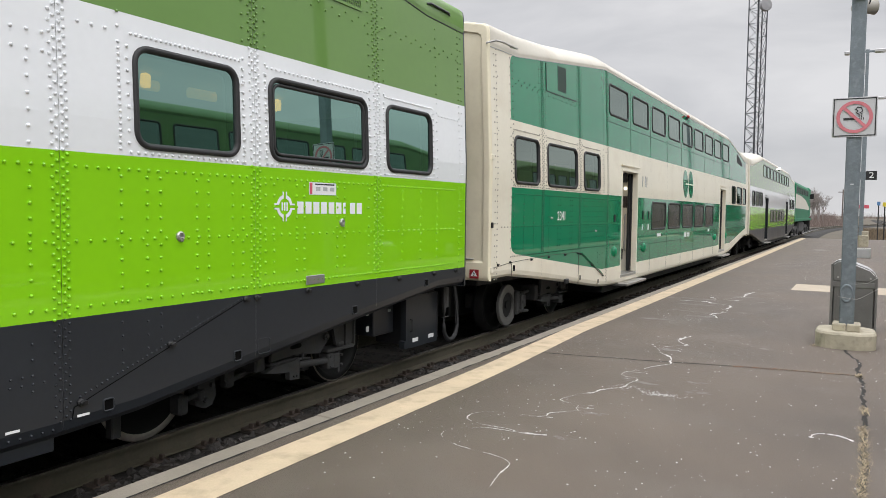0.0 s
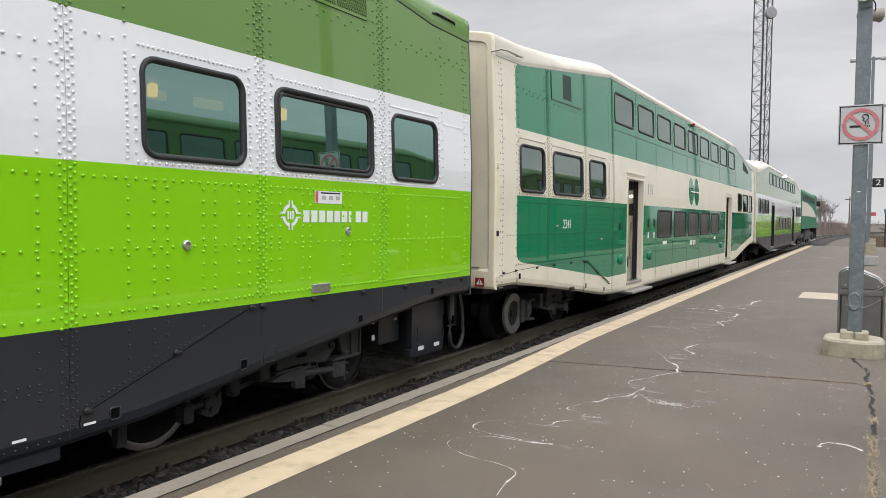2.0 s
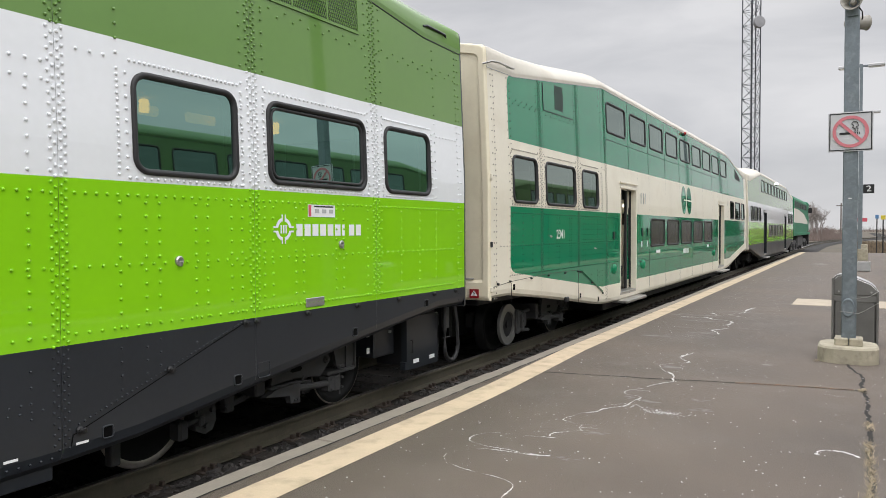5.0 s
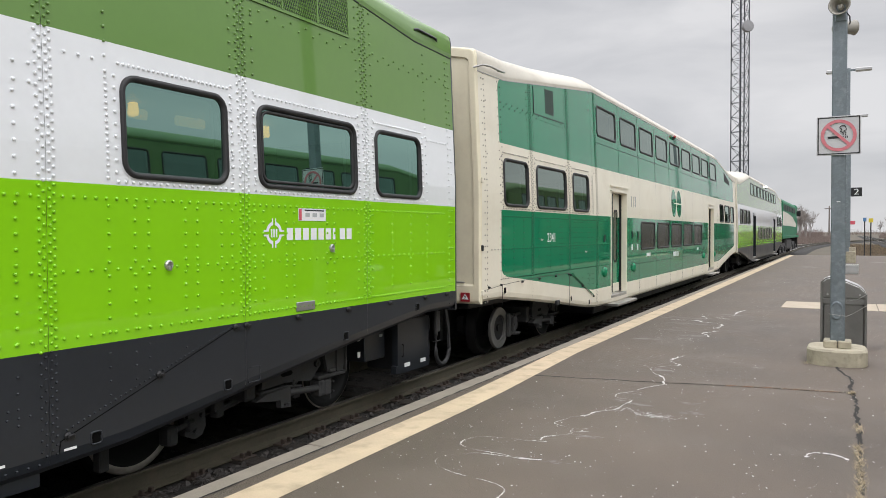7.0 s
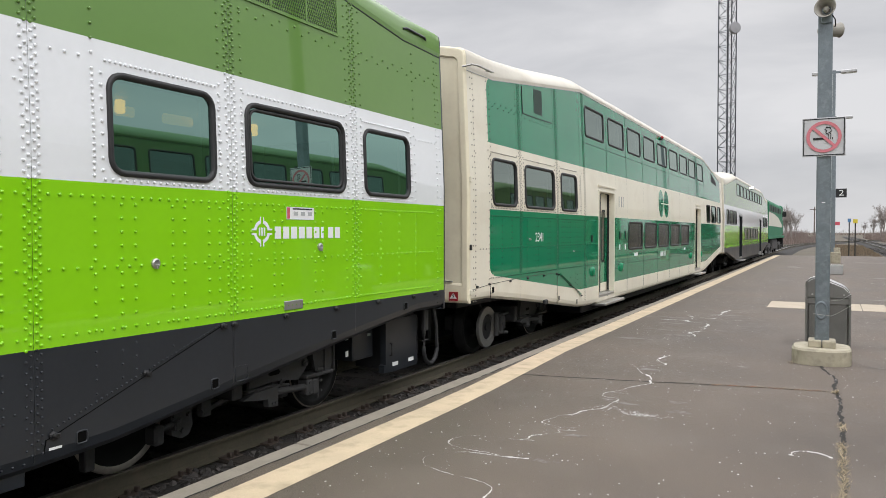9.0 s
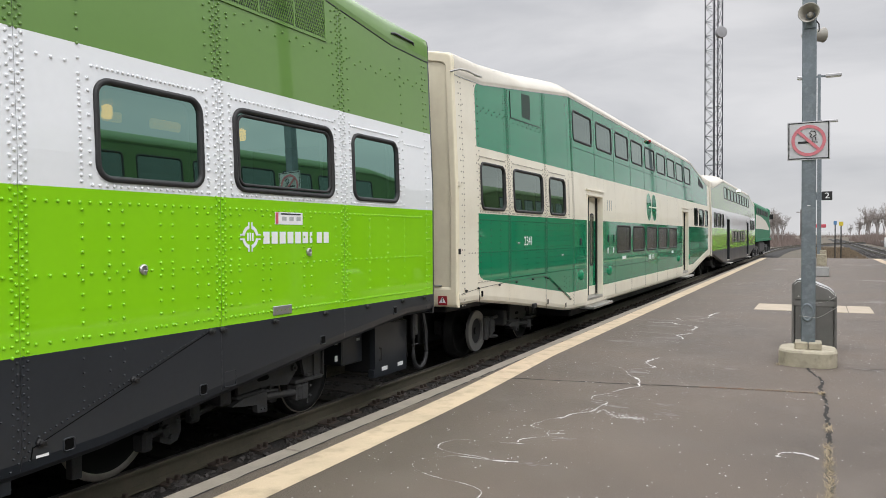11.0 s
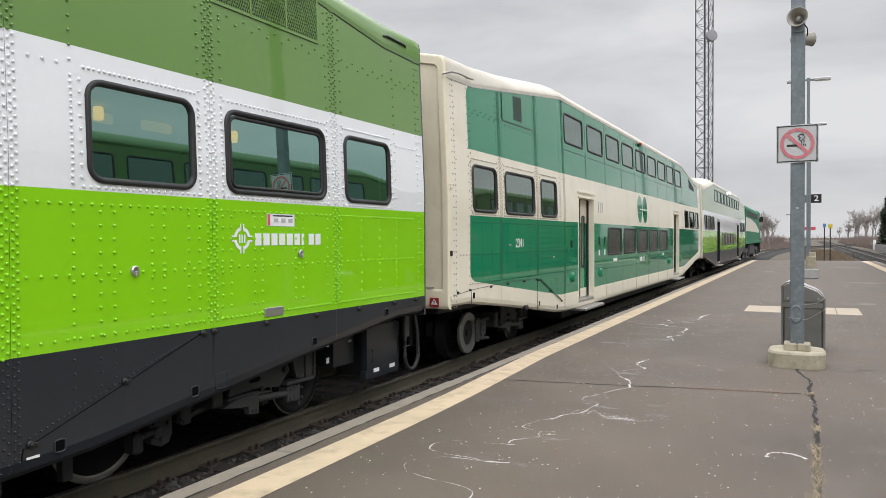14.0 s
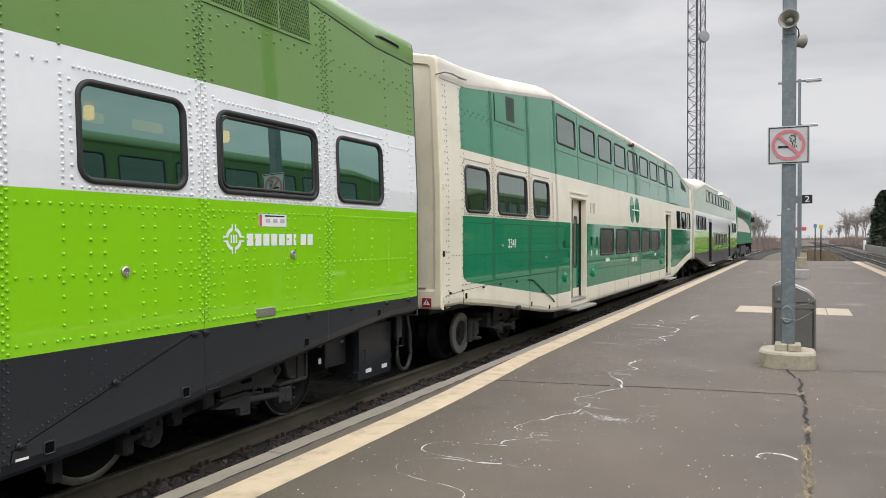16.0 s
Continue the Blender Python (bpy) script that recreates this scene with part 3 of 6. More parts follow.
def wheelset(ob, y, wide=0.40):
    w = None
    for x, out in ((-0.72, 1), (-2.28, -1)):
        bm = bmesh.new()
        m = Matrix.Translation((x, y, 0.175)) @ Matrix.Rotation(radians(90 * out), 4, "Y")
        lathe(bm, [(0.02, 0.02), (0.12, 0.02), (0.14, -0.03), (0.30, -0.045), (0.345, 0.0), (0.36, 0.012), (0.405, 0.012), (0.42, 0.004), (0.425, -0.10), (0.45, -0.12), (0.44, -0.14), (0.05, -0.14)], m, 40)
        for f in bm.faces:
            f.material_index = 0
            c = (m.inverted() @ f.calc_center_median())
            rad = max((m.inverted() @ v.co).xy.length for v in f.verts)
            if c.z > -0.01 and wide < rad < 0.43:
                f.material_index = 1
            f.smooth = True
        w = part("wheel", bm, [M_WHEEL, M_RIM], ob)
    part("axle", rod(bmesh.new(), (-2.3, y, 0.175), (-0.7, y, 0.175), 0.08, 12), M_FRAME, ob)


def prism(pts, c, x0, x1):
    """A plate of the outline pts (y from c, z), from x0 to x1."""
    bm = bmesh.new()
    a = [bm.verts.new((x1, c + y, z)) for y, z in pts]
    b = [bm.verts.new((x0, c + y, z)) for y, z in pts]
    bm.faces.new(a), bm.faces.new(b)
    for i in range(len(pts)):
        j = (i + 1) % len(pts)
        bm.faces.new((a[i], a[j], b[j], b[i]))
    bmesh.ops.recalc_face_normals(bm, faces=bm.faces)
    return bm


def truck(ob, ya, yb, near):
    """An inside-framed truck with its brake gear, hangers and lateral arm."""
    wheelset(ob, ya, near), wheelset(ob, yb, 0.412)
    c = (ya + yb) / 2
    bm = bmesh.new()
    for x in (-0.98, -2.12):
        box(bm, x - 0.08, x + 0.08, ya - 0.35, yb + 0.35, 0.12, 0.36, 0.03)
    box(bm, -2.4, -0.6, c - 0.25, c + 0.25, 0.15, 0.42, 0.03)
    part("truck_frame", bm, M_FRAME, ob)
    bm = prism([(-0.25, 0.155), (-0.10, 0.20), (0.21, 0.215), (0.21, 0.02), (0.08, 0.035), (0.07, 0.11), (-0.07, 0.125)], c, -0.40, -0.34)
    box(bm, -0.62, -0.36, c - 0.16, c + 0.22, 0.195, 0.225, 0.008)
    box(bm, -0.66, -0.40, c - 0.31, c - 0.18, 0.16, 0.42, 0.015)
    rod(bm, (-0.37, c + 0.21, 0.15), (-0.37, c + 0.66, 0.115), 0.034, 12)
    rod(bm, (-0.37, c + 0.21, 0.205), (-0.42, c + 0.45, 0.17), 0.016, 8)
    rod(bm, (-0.37, c + 0.28, 0.195), (-0.37, c + 0.30, 0.255), 0.012, 6)
    box(bm, -0.46, -0.33, c + 0.63, c + 0.72, 0.03, 0.185, 0.012)
    box(bm, -0.46, -0.34, c + 0.735, c + 0.83, 0.02, 0.175, 0.012)
    box(bm, -0.37, -0.36, c + 0.83, c + 0.85, -0.03, 0.24)
    for by, bz in ((0.67, 0.06), (0.67, 0.155), (0.845, 0.05), (0.845, 0.15), (0.13, 0.06), (0.17, 0.06)):
        rod(bm, (-0.345, c + by, bz), (-0.322, c + by, bz), 0.013, 6)
    part("lateral_arm", bm, M_FRAME, ob)
    for y in (ya + 0.56, yb - 0.60):
        bm = bmesh.new()
        box(bm, -0.84, -0.70, y - 0.06, y + 0.06, 0.10, 0.42, 0.02)
        rod(bm, (-0.74, y - 0.10, 0.14), (-0.74, y + 0.10, 0.14), 0.05, 10)
        box(bm, -0.78, -0.66, y - 0.10, y + 0.03, 0.22, 0.30, 0.015)
        rod(bm, (-0.68, y - 0.04, 0.30), (-0.68, y + 0.02, 0.02), 0.022, 8)
        box(bm, -0.76, -0.64, y - 0.03, y + 0.08, -0.02, 0.07, 0.012)
        part("brake_unit", bm, M_FRAME, ob)
    bm = prism([(0.70, 0.62), (1.18, 0.62), (1.05, 0.228), (0.80, 0.25)], c, -0.40, -0.365)
    box(bm, -0.50, -0.33, c + 0.62, c + 1.06, 0.195, 0.232, 0.008)
    box(bm, -0.42, -0.34, c + 1.07, c + 1.09, 0.21, 0.60)
    box(bm, -0.37, -0.345, c + 0.93, c + 0.95, 0.23, 0.60)
    box(bm, -0.40, -0.35, c + 0.82, c + 0.92, 0.232, 0.275, 0.01)
    part("hanger_bracket", bm, M_FRAME, ob)
    bm = prism([(-0.14, 0.235), (0.20, 0.25), (0.55, 0.205), (0.66, 0.30), (0.69, 0.35), (0.68, 0.40), (0.63, 0.425), (0.42, 0.50), (-0.10, 0.50)], c, -0.41, -0.375)
    rod(bm, (-0.38, c + 0.63, 0.36), (-0.345, c + 0.63, 0.36), 0.036, 14)
    rod(bm, (-0.345, c + 0.63, 0.36), (-0.33, c + 0.63, 0.36), 0.018, 6)
    plate = part("swing_plate", bm, M_FRAME, ob)
    # black inset painted for the shade of a slot; the plate has no hole
    bm = prism([(0.115, 0.325), (0.14, 0.31), (0.255, 0.31), (0.28, 0.33), (0.255, 0.355), (0.14, 0.355)], c, -0.40, -0.372)
    part("slot", bm, M_VOID, plate)


GREEN_COACH = "cream and forest green riveted bilevel coach with sliding doors"
car_b = coach(8.71, "green", -0.05, GREEN_COACH, 2)
car_a = coach(7.96 - LENGTH, "lime", 0.05, "lime green, white and charcoal riveted bilevel coach on the track", 3)
car_c = coach(34.62, "lime", 0.0, "lime green and white bilevel coach behind the locomotive", 1)
leaves = []
for flip in (0, 1):
    leaves.append((door_pair(car_b, False, flip, True)))
    door_pair(car_a, True, flip, False)
    door_pair(car_c, True, flip, False)
truck(car_a, LENGTH - 4.10, LENGTH - 1.64, 0.40)
truck(car_a, 1.8, 4.2, 0.412)
truck(car_b, 1.58, 4.03, 0.43)
bm = bmesh.new()
lathe(bm, [(0.195, -0.04), (0.20, 0.0), (0.312, 0.0), (0.318, -0.01), (0.318, -0.05)], Matrix.Translation((-0.47, 1.58, 0.18)) @ Matrix.Rotation(radians(90), 4, "Y"), 36)
part("brake_disc", bm, M_BIN, car_b, "worn bare steel brake disc")
bm = rod(bmesh.new(), (-0.53, 1.58, 0.18), (-0.500, 1.58, 0.18), 0.194, 24)
rod(bm, (-0.500, 1.58, 0.18), (-0.475, 1.58, 0.18), 0.06, 16)
part("disc_hub", bm, M_DARK, car_b)
bm = bmesh.new()
box(bm, -0.62, -0.42, 1.80, 1.93, 0.00, 0.38, 0.02)
box(bm, -0.58, -0.40, 1.95, 2.05, 0.02, 0.36, 0.015)
box(bm, -0.66, -0.44, 2.06, 2.22, 0.08, 0.30, 0.02)
rod(bm, (-0.44, 1.90, 0.06), (-0.44, 2.26, 0.02), 0.028, 8)
rod(bm, (-0.44, 1.90, 0.32), (-0.44, 2.28, 0.34), 0.028, 8)
for z in (0.05, 0.19, 0.33):
    rod(bm, (-0.42, 2.00, z), (-0.385, 2.00, z), 0.022, 6)
part("brake_caliper", bm, M_FRAME, car_b)
truck(car_b, LENGTH - 4.15, LENGTH - 1.75, 0.412)
truck(car_c, 1.75, 4.15, 0.412)
truck(car_c, LENGTH - 4.15, LENGTH - 1.75, 0.412)


# ---- ground, track and platform ----
def track_x(y):
    """The near track runs straight past the platform and then bends away."""
    return 0.0 if y < 95 else (y - 95) ** 2 / 900.0


def grid_sheet(xs, ys, zf):
    bm = bmesh.new()
    rows = [[bm.verts.new((x, y, zf(x, y))) for x in xs] for y in ys]
    for a, b in zip(rows, rows[1:]):
        for i in range(len(xs) - 1):
            bm.faces.new((a[i], a[i + 1], b[i + 1], b[i]))
    return bm


solid("ground", grid_sheet([-1500, -300, -60, -20, -6, 0.5, 8.6, 20, 60, 300, 1500], [-300, -40, 0, 60, 100, 200, 500, 2500], lambda x, y: -0.62), M_GRASS,
      "dormant brown grass and weeds beside the tracks", "ground", kind="structure")


def ribbon(name, x0, x1, z, y0, y1, material, label, follow=True, step=4.0):
    ys = [y0 + (y1 - y0) * i / max(1, int((y1 - y0) / step)) for i in range(int((y1 - y0) / step) + 1)]
    bm = bmesh.new()
    rows = []
    for y in ys:
        o = track_x(y) if follow else 0
        rows.append([bm.verts.new((x0 - 0.5 + o, y, z - 0.35)), bm.verts.new((x0 + o, y, z)), bm.verts.new((x1 + o, y, z)), bm.verts.new((x1 + 0.5 + o, y, z - 0.35))])
    for a, b in zip(rows, rows[1:]):
        for i in range(3):
            bm.faces.new((a[i], a[i + 1], b[i + 1], b[i]))
    return solid(name, bm, material, label, "track bed", kind="structure")


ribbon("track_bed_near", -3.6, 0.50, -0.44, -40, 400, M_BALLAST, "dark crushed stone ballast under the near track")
ribbon("track_bed_far", 8.9, 12.6, -0.44, -40, 400, M_BALLAST, "grey crushed stone ballast of the far track", False)


def rail(name, x, y0, y1, follow, label):
    """A rail section swept along the track: head, web and foot."""
    prof = [(0.075, -0.42), (0.075, -0.405), (0.012, -0.385), (0.012, -0.29), (0.036, -0.283), (0.038, -0.258), (0.028, -0.248)]
    prof = prof + [(-a, b) for a, b in reversed(prof)]
    ys = [y0 + (y1 - y0) * i / 90 for i in range(91)]
    bm = bmesh.new()
    rows = [[bm.verts.new((x + dx + (track_x(y) if follow else 0), y, z)) for dx, z in prof] for y in ys]
    for a, b in zip(rows, rows[1:]):
        for i in range(len(prof) - 1):
            f = bm.faces.new((a[i], a[i + 1], b[i + 1], b[i]))
            f.material_index = 1 if i == 6 else 0
    ob = part(name, bm, [M_RAIL, M_RAILTOP], None)
    return tagged(ob, label, "rail", kind="structure")


rail("rail_1", -0.738, -30, 330, True, "dusty brown steel rail beside the platform kerb")
rail("rail_2", -2.245, -30, 330, True, "steel rail under the far wheels of the train")
rail("rail_3", 9.9, -30, 400, False, "steel rail of the far track")
rail("rail_4", 11.4, -30, 400, False, "steel rail of the far track")

bm = bmesh.new()
box(bm, 0.71, 8.25, -20, 57.5, -0.9, 0.0)
solid("platform", bm, M_ASPH, "worn brown-grey asphalt platform with cracks and salt", "platform", kind="structure")
for x0, x1, nm in ((0.53, 0.706, "kerb_near"), (8.254, 8.45, "kerb_far")):
    k = thing(nm, "pale concrete platform edge in sections", "kerb", kind="structure")
    y = -19.9
    i = 0
    while y < 57.4:
        ln = min(3.05, 57.5 - y)
        part("kerb_section", B(x0, x1, y, y + ln - 0.008, -0.9, -0.004 + 0.004 * ((i * 7) % 3 - 1), bevel=0.008), M_KERB, k)
        y += ln
        i += 1


def flat_strip(bm, pts, width, z, jitter=0.0):
    """A painted or cracked strip along points (x, y); width: one number or one for each point."""
    n = len(pts)
    rows = []
    for i, p in enumerate(pts):
        a, b = Vector(pts[max(i - 1, 0)]), Vector(pts[min(i + 1, n - 1)])
        d = (b - a).normalized()
        s = Vector((d.y, -d.x))
        w = (width[i] if isinstance(width, (list, tuple)) else width) * (1 + random.uniform(-jitter, jitter)) / 2
        rows.append((bm.verts.new((p[0] - s.x * w, p[1] - s.y * w, z)), bm.verts.new((p[0] + s.x * w, p[1] + s.y * w, z))))
    for a, b in zip(rows, rows[1:]):
        bm.faces.new((a[0], a[1], b[1], b[0]))
    return bm


bm = flat_strip(bmesh.new(), [(0.985, -19), (0.99, 6.0), (0.975, 6.9), (0.86, 9.6), (0.86, 30), (0.84, 57.3)], 0.30, 0.004)
solid("yellow_line", bm, M_YELLOW, "faded yellow safety line painted along the platform", "painted line", kind="structure")
bm = flat_strip(bmesh.new(), [(7.75, -19), (7.75, 57.3)], 0.42, 0.004)
solid("yellow_line_far", bm, M_YELLOW, "faded yellow line along the other platform edge", "painted line", kind="structure")


# ---- fittings of the lime coach and the green coach ----
def poly_part(name, pts, x0, x1, material, parent, label=""):
    """A plate: an outline in y and z, from x0 to x1."""
    bm = bmesh.new()
    a = [bm.verts.new((x1 + wall_x(z), y, z)) for y, z in pts]
    b = [bm.verts.new((x0 + wall_x(z), y, z)) for y, z in pts]
    bm.faces.new(a), bm.faces.new(b)
    for i in range(len(pts)):
        j = (i + 1) % len(pts)
        bm.faces.new((a[i], a[j], b[j], b[i]))
    return part(name, bm, material, parent, label)


def bar_line(bm, p, q, w, x0, x1):
    """A straight bar of width w between two points (y, z) of the coach side."""
    d = (Vector(q) - Vector(p)).normalized()
    s = Vector((-d.y, d.x)) * w / 2
    c = [Vector(p) + s, Vector(q) + s, Vector(q) - s, Vector(p) - s]
    a = [bm.verts.new((x1 + wall_x(v.y), v.x, v.y)) for v in c]
    b = [bm.verts.new((x0 + wall_x(v.y), v.x, v.y)) for v in c]
    bm.faces.new(a), bm.faces.new(b)
    for i in range(4):
        j = (i + 1) % 4
        bm.faces.new((a[i], a[j], b[j], b[i]))
    return bm


def column(out, d, z0, z1, step, paint, off=0.0):
    z = z0 + off
    while z < z1:
        out.append((d, z, paint(z)))
        z += step


def row(out, d0, d1, z, step, paint, wave=0.0):
    n = max(1, int(abs(d1 - d0) / step))
    for i in range(n + 1):
        out.append((d0 + (d1 - d0) * i / n, z + (wave if i % 2 else 0), paint(z)))


def rivet_field(paint, low, top, near, seam_list, windows):
    """Rivet rows of one coach end, in distance from the end and height."""
    out = []
    for d in seam_list:
        for o, ph, st in ((-0.046, 0.0, 0.055), (-0.019, 0.027, 0.055), (0.020, 0.0, 0.067), (0.049, 0.033, 0.067)):
            column(out, d + o, low(d) + 0.10 if d > 5 else 1.0, top(d) - 0.05, st, paint, ph)
        for o in (-0.13, 0.12) if d < 5 else ():
            column(out, d + o, 2.0, 2.85, 0.09, paint)
            column(out, d + o, 2.95, top(d) - 0.1, 0.105, paint)
    for d in (0.09, 0.16):
        column(out, d, 0.72, 3.8, 0.075 if d > 0.1 else 0.15, paint)
    for d in (0.69, 1.05, 1.42, 1.79, 2.03, 2.42, 2.53, 2.99, 3.09, 3.37, 3.47, 3.72, 3.83, 4.07, 4.18, 4.50, 4.61, 4.81):
        if any(abs(d - s) < 0.08 for s in seam_list):
            continue
        column(out, d, 1.01, 1.88, 0.092, paint)
    for d in (3.83, 4.18, 4.50, 4.61, 4.81):
        column(out, d, max(low(d) + 0.08, 0.42 + (5.2 - d) * 0.365), 0.90, 0.092, paint, 0.03)
    column(out, 0.69, 2.02, 3.75, 0.105, paint)
    column(out, 4.81, 2.02, 2.75, 0.041, paint)
    column(out, 4.745, 2.06, 2.71, 0.08, paint)
    column(out, 4.81, 2.82, 3.9, 0.095, paint)
    row(out, 4.90, 5.09, 2.785, 0.064, paint)
    ends = [0.2] + sorted(seam_list) + [6.2]
    for a, b in zip(ends, ends[1:]):
        row(out, a + 0.1, b - 0.1, 1.885, 0.075, paint)
        row(out, a + 0.1, b - 0.1, 1.42, 0.095, paint)
        row(out, a + 0.1, b - 0.1, 1.005, 0.055 if b < 4 else 0.09, paint)
    for a, b in windows:
        row(out, a - 0.03, b + 0.03, 2.787, 0.039 if b > 4.5 or b < 2 else 0.052, paint)
        row(out, a - 0.05, b + 0.05, 2.0, 0.055, paint)
        for d in (a - 0.06, b + 0.06) if b < 4.6 else (a - 0.06,):
            column(out, d, 2.05, 2.74, 0.062, paint)
    row(out, 0.2, 1.8, 3.44, 0.10, paint, 0.055)
    row(out, 2.05, 3.45, 3.44, 0.10, paint, 0.055)
    row(out, 0.2, 0.65, 2.72, 0.07, paint)
    return out


def skirt_low(d):
    return lin(BOTTOM, d)


def lime_paint(z):
    return 0 if z < 0.94 else 1 if z < 1.975 else 2 if z < 2.915 else 3


win = [(0.83, 1.70), (2.07, 3.40), (3.77, 4.68)]
spots = rivet_field(lime_paint, skirt_low, lambda d: lin(TOP, d), True, [1.88, 3.58, 5.23], win)
# rows along the slanting joint of the skirt, and past the third seam
for i in range(38):
    t = i / 37
    spots.append((5.12 - 1.42 * t, 0.435 + 0.505 * t * 0.98, 0))
for d in (5.42, 5.75, 6.1):
    column(spots, d, 1.01, 1.88, 0.092, lime_paint)
    column(spots, d, 2.01, 2.50, 0.096, lime_paint)
    column(spots, d, 0.53, 0.9, 0.095, lime_paint)
row(spots, 5.32, 6.24, 2.666, 0.092, lime_paint)
row(spots, 5.32, 6.24, 2.557, 0.092, lime_paint)
row(spots, 5.30, 6.24, 0.265, 0.067, lime_paint)
row(spots, 5.48, 6.24, 0.623, 0.065, lime_paint)
row(spots, 5.35, 6.24, 0.574, 0.065, lime_paint)
rivets(car_a, "rivets", [(LENGTH - d, z, k) for d, z, k in spots], [M_SKIRT, M_LIME, M_WHITE, M_UPGREEN])


def green_paint_at(d, z):
    if d < 0.62:
        return 2
    return 0 if z < lin(LOWCREAM, d) else 1 if z < 1.975 else 2 if z < 2.915 else 3


win = [(0.73, 1.60), (1.97, 3.30), (3.68, 4.55)]
spots = rivet_field(lambda z: 0, skirt_low, lambda d: lin(TOP, d), True, [1.78, 3.48, 5.07], win)
spots = [(d, z, green_paint_at(d, z)) for d, z, _ in spots if d < 5.9 and not (d < 0.62 and 1.0 < z < 3.7 and d > 0.2 and abs(z - 1.42) > 0.02)]
for k in range(-4, 5):
    s = LENGTH / 2 + 1.674 * (k + 0.5)
    column(spots, s - 0.03, 0.30, 0.54, 0.06, lambda z: 0)
    if k < 0:
        column(spots, s - 0.03, 2.95, 3.5, 0.07, lambda z: 3)
column(spots, 0.60, 1.0, 3.8, 0.12, lambda z: 2)
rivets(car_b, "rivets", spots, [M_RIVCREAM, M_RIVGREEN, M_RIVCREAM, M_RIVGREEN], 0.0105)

# distance from the coach end to the world origin along the track
off = 17.2


def slot(ob, y, z, s=0.055):
    p = part("jacking_slot", gasket(y - s, y + s, z - s * 1.05, z + s * 1.05, 0.02, 0.012, 0.008, 0.03), M_SKIRT if ob == car_a else M_CREAM, ob)
    # flat black pane in place of the shade inside the slot
    part("slot_opening", pane(y - s + 0.008, y + s - 0.008, z - s, z + s, 0.015, 0.003), M_VOID, p)


def catch(ob, y, z, material=M_DARK):
    bm = bmesh.new()
    q = 1.0 if ob == car_a else 0.65
    m = Matrix.Translation((wall_x(z), y, z)) @ Matrix.Rotation(radians(90), 4, "Y")
    lathe(bm, [(0.024 * q, 0), (0.024 * q, 0.012), (0.015 * q, 0.022), (0.015 * q, 0.032), (0.006 * q, 0.036)], m, 10)
    box(bm, 0.0, 0.02, y - 0.012, y + 0.045 * q, z - 0.026 * q, z + 0.005, 0.003)
    part("catch", bm, material, ob)


for y, z in ((3.04, 0.34), (4.18, 0.47), (5.71, 0.66), (7.05, 0.82)):
    slot(car_a, y + off, z, 0.042)
for y, z in ((2.84, 0.40), (3.53, 0.665), (4.26, 0.915), (4.38, 0.915), (5.01, 0.915), (5.74, 0.915), (6.48, 0.915), (7.21, 0.915), (7.72, 0.915)):
    catch(car_a, y + off, z)
bm = bar_line(bmesh.new(), (2.80 + off, 0.375), (4.29 + off, 0.925), 0.005, -0.01, 0.0025)
bar_line(bm, (2.785 + off, 0.30), (2.80 + off, 0.38), 0.006, -0.01, 0.003)
part("skirt_joint", bm, M_VOID, car_a)
p = part("cover_plate", gasket(4.40 + off, 4.54 + off, 0.44, 0.57, 0.02, 0.006, 0.003, 0.01), M_SKIRT, car_a)
for y, z in ((2.86, 0.315), (2.415, 0.318)):
    part("stencil_label", B(0.002, 0.004, y + off - 0.042, y + off + 0.042, z - 0.008, z + 0.008), M_PRINT, car_a, "small white label")
for y, z in ((3.625, 1.43), (5.50, 1.515)):
    bm = bmesh.new()
    lathe(bm, [(0.036, 0), (0.036, 0.012), (0.026, 0.02), (0.022, 0.012), (0.008, 0.012)], Matrix.Translation((0, y + off, z)) @ Matrix.Rotation(radians(90), 4, "Y"), 14)
    box(bm, 0.0, 0.03, y + off - 0.01, y + off + 0.01, z - 0.04, z - 0.005, 0.003)
    part("key_lock", bm, M_STEEL, car_a, "chromed key lock")
part("builder_plate", B(0.0, 0.012, 4.99 + off, 5.24 + off, 0.965, 1.045, bevel=0.004), M_STEEL, car_a, "bare steel builder's plate")
st = part("instruction_sticker", B(0.001, 0.004, 5.03 + off, 5.41 + off, 1.765, 1.875), M_PRINT, car_a, "white instruction sticker with red stripe")
part("red_stripe", B(0.004, 0.006, 5.035 + off, 5.07 + off, 1.77, 1.87), M_RED, st)
for k in range(3):
    part("pictogram", B(0.004, 0.006, 5.12 + off + k * 0.10, 5.18 + off + k * 0.10, 1.80, 1.835), M_PALE, st)
part("text_bar", B(0.004, 0.006, 5.11 + off, 5.38 + off, 1.853, 1.865), M_BLACK, st)
# emblem: a broken ring with a disc bar, and nine plain bars for the brand lettering
bm = bmesh.new()
cy, cz = 4.715 + off, 1.655
for q in range(4):
    n = 7
    a0 = radians(90 * q + 9)
    a1 = radians(90 * q + 81)
    o, i_ = [], []
    for k in range(n + 1):
        t = a0 + (a1 - a0) * k / n
        o.append(bm.verts.new((0.004, cy + 0.098 * math.cos(t), cz + 0.098 * math.sin(t))))
        i_.append(bm.verts.new((0.004, cy + 0.068 * math.cos(t), cz + 0.068 * math.sin(t))))
    for k in range(n):
        bm.faces.new((o[k], o[k + 1], i_[k + 1], i_[k]))
